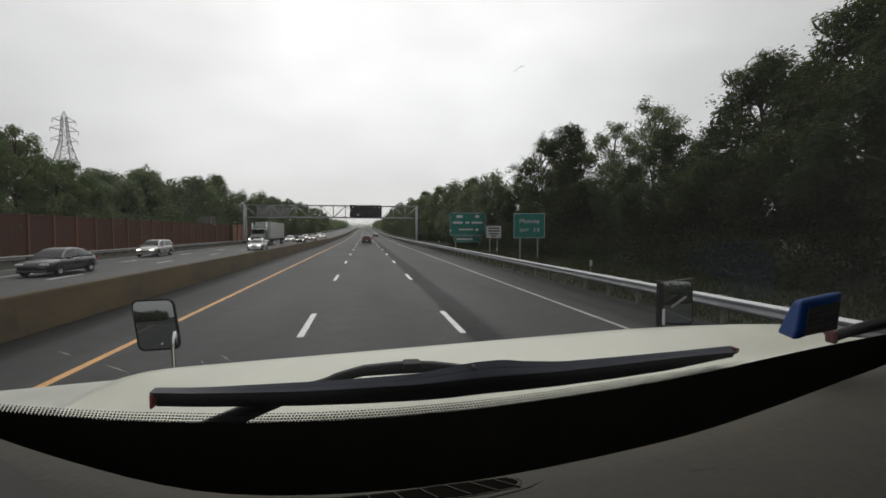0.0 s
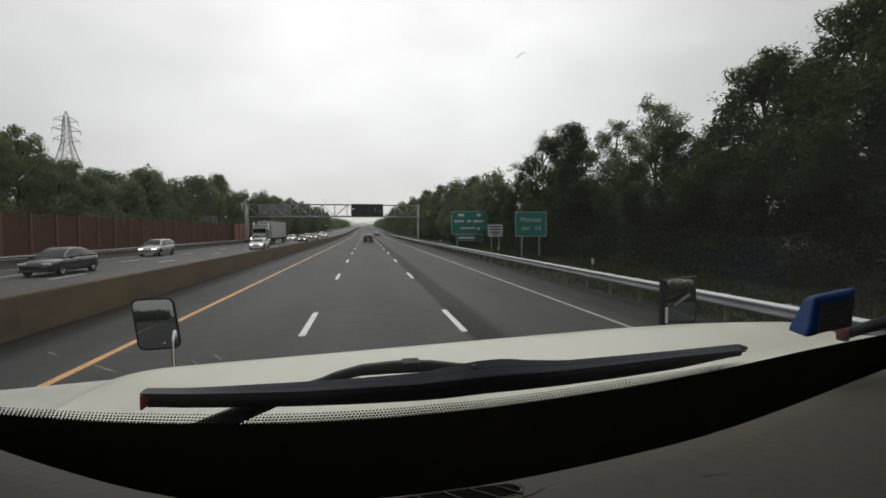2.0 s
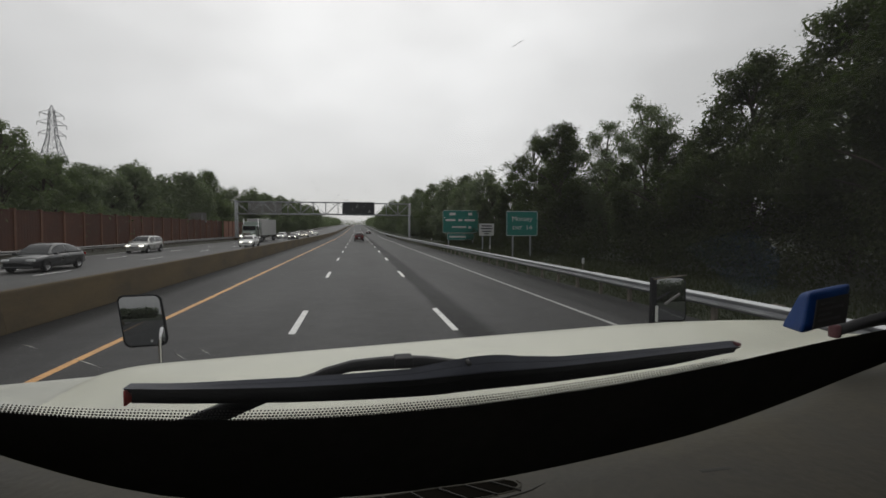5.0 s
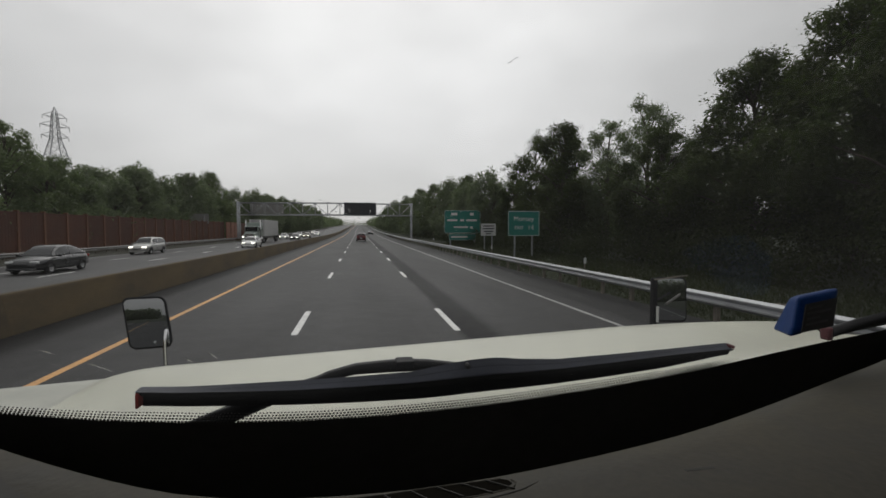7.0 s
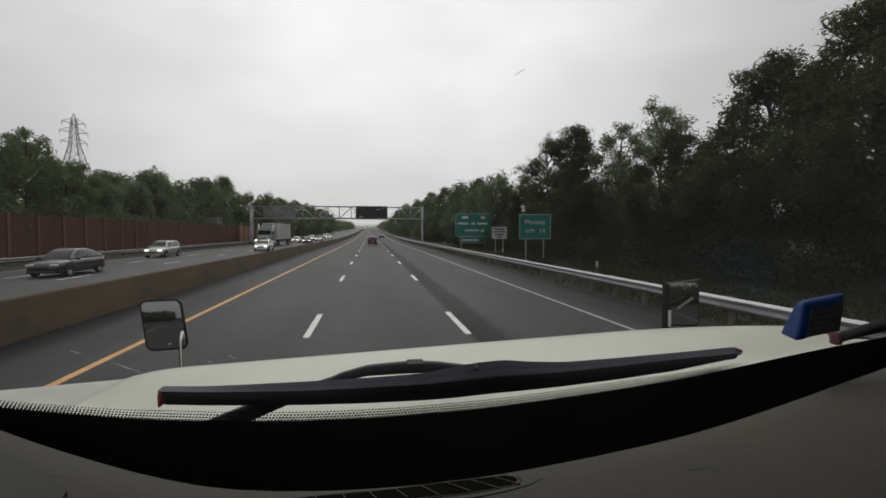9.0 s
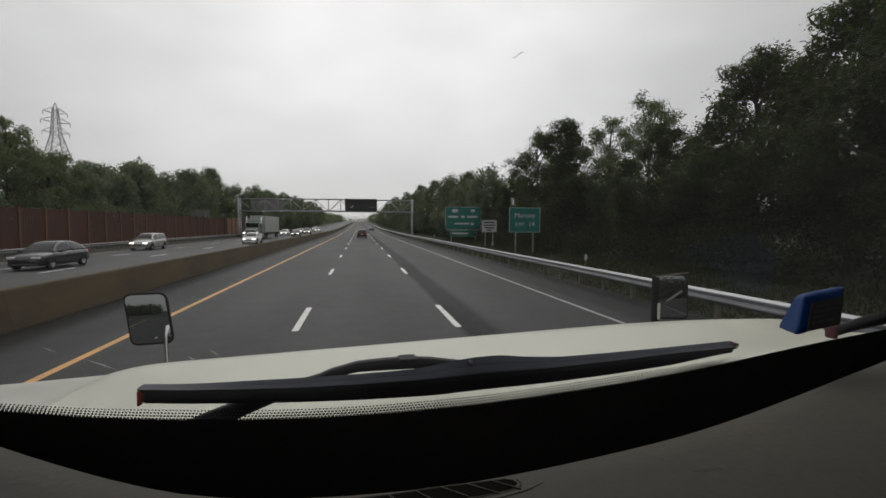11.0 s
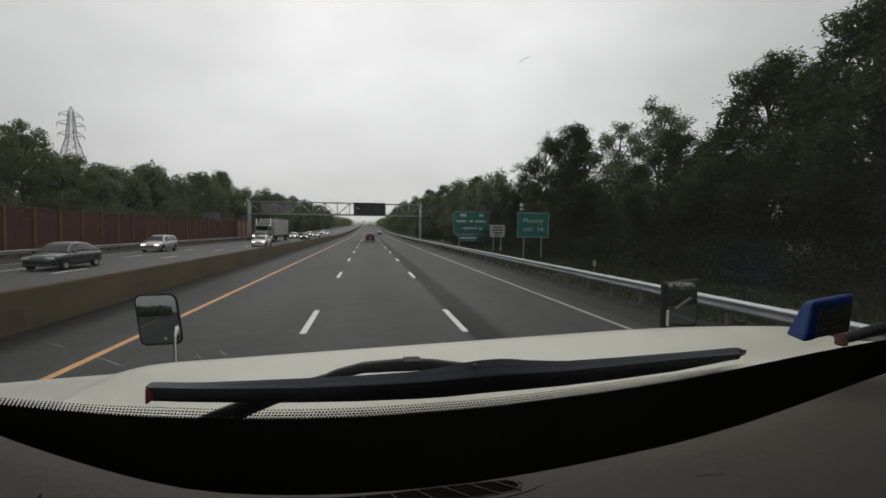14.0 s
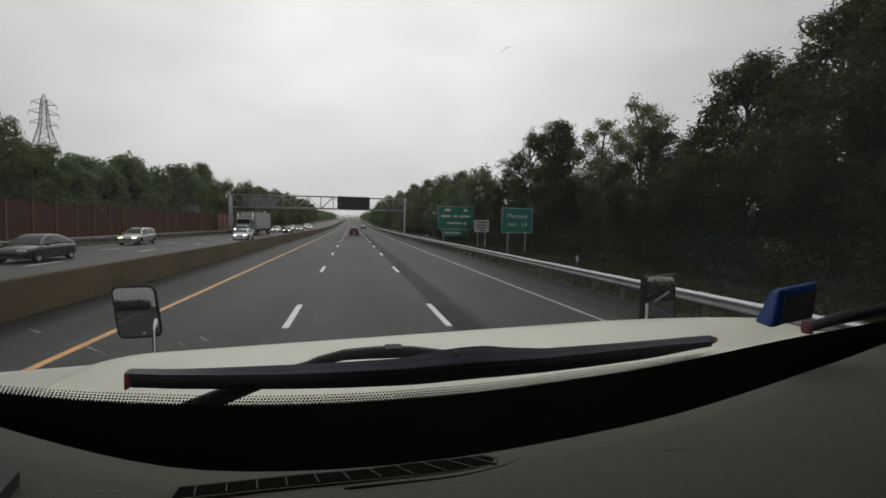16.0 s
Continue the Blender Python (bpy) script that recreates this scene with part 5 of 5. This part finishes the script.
part("end_cap", box_mesh("end_cap", tuple(on_glass(0.4780, 2.2850, 0.014)), (0.004, 0.014, 0.0045), RED_DULL, 0.0012), wiper, "red end cap")


def arm_mesh():
    keys = [(-0.1900, 0.5560, 2.2110, 0.0105), (-0.1645, 0.5549, 2.2215, 0.0100), (-0.1436, 0.5534, 2.2300, 0.0095), (-0.1212, 0.5515, 2.2393, 0.0088), (-0.0470, 0.5470, 2.2650, 0.0040), (-0.0350, 0.5464, 2.2700, 0.0042),
            (-0.0044, 0.5458, 2.2768, 0.0050), (0.0290, 0.5468, 2.2778, 0.0058), (0.0529, 0.5484, 2.2775, 0.0062), (0.0800, 0.5501, 2.2762, 0.0050), (0.1180, 0.5510, 2.2725, 0.0025)]
    rings = []
    for x, yy, z, hh in keys:
        c = Vector((x, yy, z))
        rings.append([tuple(c + Vector((0, dy, dz))) for dy, dz in ((-0.006, -hh), (0.006, -hh), (0.007, 0), (0.006, hh), (-0.006, hh), (-0.007, 0))])
    return loft("arm", rings, WIPER_STEEL)


part("arm", arm_mesh(), wiper, "curved black steel wiper arm")
part("clip", box_mesh("clip", (0.0527, 0.5470, 2.2800), (0.0205, 0.022, 0.0098), WIPER_STEEL, 0.002), wiper)
part("pivot", tube_mesh("pivot", [tuple(on_glass(0.1262, 2.2768, 0.008)), tuple(on_glass(0.1262, 2.2768, 0.0235))], [0.0030, 0.0030], BLACK_TRIM, 10), wiper)


def second_blade():
    rings = []
    for k in range(17):
        x = 0.6135 + 0.60 * (k / 16) ** 1.5
        zc = eased(x, [(0.60, 2.2970), (0.64, 2.3128), (0.67, 2.3212), (0.80, 2.350), (1.25, 2.440)], 0.008)
        hh = float(np.interp(x, (0.60, 0.62, 0.67, 0.90, 1.21), (0.0058, 0.0066, 0.0105, 0.0115, 0.004)))
        rings.append([tuple(on_glass(x, zc + hh * b, a)) for a, b in ((0.004, -1.0), (0.02, -0.9), (0.026, -0.3), (0.02, 0.3), (0.007, 1.0), (0.001, 0.0))])
    return loft("blade", rings, WIPER_STEEL)


wiper2 = part("wiper", second_blade(), truck, "black rubber wiper blade beside the blue box")
part("end_cap", box_mesh("end_cap", tuple(on_glass(0.6105, 2.3000, 0.012)), (0.0095, 0.013, 0.0180), RED_DULL, 0.0038, smooth=True), wiper2, "dark red end cap")

# blue box against the windscreen
def wedge_box():
    """A box whose back runs deeper at the bottom; corners in order round the face, then round the back."""
    corners = [(0.4414, 0.4087, 2.3692), (0.4871, 0.4019, 2.3786), (0.4646, 0.3910, 2.3433), (0.4218, 0.3972, 2.3291), (0.4671, 0.4399, 2.3634), (0.5128, 0.4330, 2.3727), (0.5212, 0.4657, 2.3328), (0.4784, 0.4720, 2.3186)]
    bm = bmesh.new()
    v = [bm.verts.new(c) for c in corners]
    for f in ((0, 1, 2, 3), (4, 5, 6, 7), (0, 1, 5, 4), (1, 2, 6, 5), (2, 3, 7, 6), (3, 0, 4, 7)):
        bm.faces.new([v[k] for k in f])
    bmesh.ops.bevel(bm, geom=list(bm.edges), offset=0.0068, segments=5, affect="EDGES", profile=0.6)
    return finish(bm, "device_box", BLUE_PLASTIC), [Vector(c) for c in corners]


box_mesh_, K = wedge_box()
device = part("device_box", box_mesh_, truck, "blue plastic box with a dark printed label")
FACE_N = (K[1] - K[0]).cross(K[3] - K[0]).normalized()
FACE_N = FACE_N if FACE_N.y < 0 else -FACE_N


def on_face(u, v, lift):
    return K[0] + (K[1] - K[0]) * u + (K[3] - K[0]) * v + FACE_N * lift


def face_patch(name, u0, u1, v0, v1, lift, material):
    a = [tuple(on_face(u, v, lift)) for u, v in ((u0, v0), (u1, v0), (u1, v1), (u0, v1))]
    b = [tuple(on_face(u, v, lift - 0.0022)) for u, v in ((u0, v0), (u1, v0), (u1, v1), (u0, v1))]
    return loft(name, [b, a], material, smooth=False)


part("label_plate", face_patch("label_plate", 0.23, 0.93, 0.25, 0.93, 0.0022, LABEL_DARK), device, "dark printed label")
for v, u0, u1 in ((0.34, 0.32, 0.6), (0.47, 0.30, 0.82), (0.60, 0.30, 0.58), (0.73, 0.30, 0.78)):
    part("print_bar", face_patch("print_bar", u0, u1, v, v + 0.06, 0.0027, LABEL_PRINT), device, "grey print")

# fender mirrors


def fender_mirror(centre, w, h, aim, foot, label, pole=0.009, pole_material=CHROME, shear=0.0, front=False):
    """A mirror head on a pole; aim is the point behind that its glass shows to the driver."""
    c = Vector(centre)
    d = (c - Vector((0, 0, 2.44))).normalized()
    r = (Vector(aim) - c).normalized()
    nrm = (r - d).normalized()
    rot = nrm.to_track_quat("Z", "Y").to_matrix().to_4x4()
    m = Matrix.Translation(c) @ rot
    def slab(ww, hh, z0, z1, k):
        pts = []
        for cx, cy, a0 in ((1, 1, 0), (-1, 1, 90), (-1, -1, 180), (1, -1, 270)):
            rr = k * min(ww, hh)
            for j in range(5):
                a = radians(a0 + 22.5 * j)
                pts.append((cx * (ww / 2 - rr) + rr * math.cos(a), cy * (hh / 2 - rr) + rr * math.sin(a)))
        return [[(px * q - shear * py * q, py * q, z) for px, py in pts] for z, q in ((z0, 0.80), (z0 + 0.3 * (z1 - z0), 0.95), (z1 - 0.003, 1.0), (z1, 0.985))]
    head = part("fender_mirror", loft("fender_mirror", slab(w, h, -0.06, 0.006, 0.17), MIRROR_BLACK), truck, label, at=m)
    part("mirror_glass", loft("mirror_glass", slab(w * 0.925, h * 0.935, 0.004, 0.009, 0.15), MIRROR, smooth=False), head, "silvered mirror glass")
    top = [(foot[0], c.y - 0.03, c.z - 0.42 * h), (foot[0] + 0.006, c.y - 0.025, c.z - 0.12 * h)] if front else [(foot[0], foot[1] - 0.01, c.z - 0.3 * h), (c.x + 0.3 * (foot[0] - c.x), c.y + 0.05, c.z)]
    part("pole", tube_mesh("pole", [foot] + top, [pole] * (len(top) + 1), pole_material), truck, "thin steel pole")


fender_mirror((-0.930, 2.25, 2.020), 0.168, 0.232, (-1.95, -41, 1.45), (-0.852, 2.27, 1.25), "black fender mirror on a thin pole", 0.0075, shear=0.14, front=True)
fender_mirror((1.674, 2.25, 2.055), 0.172, 0.246, (4.3, -43, 2.0), (1.548, 2.22, 1.25), "black fender mirror on a dark post", 0.014, MIRROR_BLACK)
part("mirror_bracket", box_mesh("mirror_bracket", (1.541, 2.20, 2.045), (0.024, 0.03, 0.27), MIRROR_BLACK, 0.004), truck, "black upright mirror bracket")
part("mirror_trim", tube_mesh("mirror_trim", [(1.532, 2.185, 2.172), (1.70, 2.185, 2.189), (1.732, 2.19, 2.191)], [0.0035, 0.0035, 0.0025], RAIL_POST, 8), truck, "thin dull metal rim above the mirror")
# a grey bar set slantwise in front of the mirror glass
slant = box_mesh("mirror_bar", (0, 0, 0), (0.105, 0.008, 0.012), GALV_OLD, 0.003)
part("mirror_bar", slant, truck, "grey diagonal bar before the mirror", at=pose(1.634, 2.172, 2.068, 0, -32, 0))

# a narrow pale strip up the front of the mirror post
part("pale_strip", box_mesh("pale_strip", (1.549, 2.178, 1.990), (0.014, 0.006, 0.085), SIGN_WHITE, 0.002), truck, "pale strip on the mirror post")

# ---------------------------------------------------------------- dashboard and cab


DASH_EDGE = [(-0.72, 0.70), (-0.45, 0.52), (-0.2887, 0.4059), (-0.252, 0.3810), (-0.2221, 0.3614), (-0.1685, 0.3285), (-0.1241, 0.3035), (-0.0859, 0.2865), (-0.0355, 0.2765), (0.0142, 0.2735),
             (0.049, 0.2745), (0.0864, 0.2785), (0.1286, 0.2858), (0.1744, 0.2950), (0.227, 0.3070), (0.2926, 0.3275), (0.3796, 0.3585), (0.4871, 0.3984), (0.5521, 0.4215), (0.8, 0.52), (1.32, 0.72)]


def dash_front(x):
    """How far forward the dashboard reaches, at most to the screen."""
    return min(eased(x, DASH_EDGE, 0.022), glass_y(x, 2.28) - 0.014)


def dashboard_mesh():
    xs = [float(v) for v in np.linspace(-0.72, 1.32, 90)]
    verts, n = [], 9
    for x in xs:
        f = dash_front(x)
        swell = 0.006 * math.sin(3.1 * x) + 0.02 * max(0.0, x - 0.35)
        for yy, dz in ((f - 0.01, -0.95), (f + 0.001, -0.014), (f - 0.0005, -0.005), (f - 0.004, 0.0), (f - 0.03, 0.0008), (f - 0.09, 0.0), (f - 0.15, -0.012), (f - 0.24, -0.05), (f - 0.36, -0.12)):
            verts.append((x, yy, 2.288 + dz + swell * (0.1 if yy > f - 0.02 else 0.7)))
    faces = [(i * n + k, (i + 1) * n + k, (i + 1) * n + k + 1, i * n + k + 1) for i in range(len(xs) - 1) for k in range(n - 1)]
    return mesh_of("dashboard", verts, faces, DASH, True)


dash = part("dashboard", dashboard_mesh(), truck, "grained dark grey-brown plastic dashboard top")


def vent_slats():
    """The defroster vent: a black strip painted as the shaded slot, with leaning slats, a rounded lip and a groove
    round it.
    """
    back = lambda x: eased(x, [(-0.09, 0.2625), (-0.03, 0.2650), (0.0106, 0.2648), (0.0415, 0.2676), (0.0773, 0.2692), (0.10, 0.2705)], 0.01)
    front = lambda x: eased(x, [(-0.09, 0.2532), (-0.03, 0.2550), (0.0464, 0.2556), (0.0636, 0.2564), (0.0818, 0.2592), (0.10, 0.2645)], 0.008)
    xs = [-0.085 + 0.168 * k / 24 for k in range(25)]
    slot = [(x, front(x), 2.2894) for x in xs] + [(0.0880, 0.2646, 2.2894), (0.0865, 0.2680, 2.2894)] + [(x, back(x), 2.2894) for x in reversed(xs)]
    part("vent_slot", loft("vent_slot", [[(x, y, z - 0.004) for x, y, z in slot], slot], VENT_SHADE, smooth=False), dash, "black strip painted as the shaded vent slot")
    lip = [(x, front(x) - 0.0012, 2.2890) for x in xs] + [(0.0885, 0.2614, 2.2890), (0.0905, 0.2655, 2.2890), (0.0890, 0.2688, 2.2888)]
    part("vent_rim", tube_mesh("vent_rim", lip, [0.0006] * len(lip), DASH, 8), dash, "rounded vent lip")
    rear = [(x, back(x) + 0.0010, 2.2888) for x in xs]
    part("vent_rim", tube_mesh("vent_rim", rear, [0.0007] * len(rear), DASH, 8), dash, "rounded vent lip")
    groove = [(x, eased(x, [(0.0, 0.2487), (0.0451, 0.2492), (0.0618, 0.2500), (0.0798, 0.2535), (0.0951, 0.2577), (0.1036, 0.2642)], 0.005), 2.2892) for x in [0.0 + 0.1036 * k / 20 for k in range(21)]]
    part("vent_groove", tube_mesh("vent_groove", groove, [0.0003] + [0.0009] * 18 + [0.0006, 0.0003], DASH_DARK, 6), dash, "dark groove round the vent")
    for k in range(11):
        x = -0.0766 + 0.0150 * k
        lean = 12 + 40 * min(1.0, max(0.0, (x + 0.03) / 0.08))
        long = (back(x) - front(x)) / math.cos(radians(lean))
        slat = box_mesh("vent_slat", (0, 0, 0), (0.0008, long, 0.0009), DASH_DARK, 0.0002)
        part("vent_slat", slat, dash, at=pose(x + 0.5 * (back(x) - front(x)) * math.tan(radians(lean)), 0.5 * (back(x) + front(x)), 2.2897, 0, 0, lean))


vent_slats()
part("dash_crease", box_mesh("dash_crease", (0.2055, 0.2560, 2.2905), (0.021, 0.0034, 0.0016), DASH_DARK, 0.0007), dash, "small dark slot")
panel = [(-0.262, 0.3540), (-0.2385, 0.3420), (-0.2012, 0.3115), (-0.1697, 0.2841), (-0.150, 0.20), (-0.42, 0.20), (-0.42, 0.36)]
part("instrument_cowl", loft("instrument_cowl", [[(x, y, 2.285) for x, y in panel], [(x, y, 2.2945) for x, y in panel]], DASH_DARK, smooth=False), dash, "darker plastic instrument cowl")
# plain cab round the camera
L, Rr, BACK, TOP = MID - 1.1, MID + 1.1, -1.25, 3.06
part("cab_roof", box_mesh("cab_roof", (MID, -0.5, TOP), (2.26, 1.5, 0.06), CABIN, 0.01), truck)
part("cab_back", box_mesh("cab_back", (MID, BACK, 2.1), (2.2, 0.06, 1.86), CABIN, 0.01), truck)
part("cab_floor", box_mesh("cab_floor", (MID, -0.35, 1.17), (2.2, 1.8, 0.06), CABIN, 0.01), truck)
for x in (L, Rr):
    part("cab_door", box_mesh("cab_door", (x, -0.4, 1.72), (0.06, 1.7, 1.06), TRUCK_WHITE, 0.01), truck)
    part("door_frame", box_mesh("door_frame", (x, -0.82, 2.65), (0.06, 0.86, 0.78), CABIN, 0.01), truck)
    part("windscreen_pillar", tube_mesh("windscreen_pillar", [(x, glass_y(x, 2.2) + 0.02, 2.2), (x, glass_y(x, 3.04) + 0.02, 3.04)], [0.05, 0.05], TRUCK_WHITE), truck)
part("firewall", box_mesh("firewall", (MID, 0.50, 1.58), (2.2, 0.05, 0.84), BLACK_TRIM), truck)
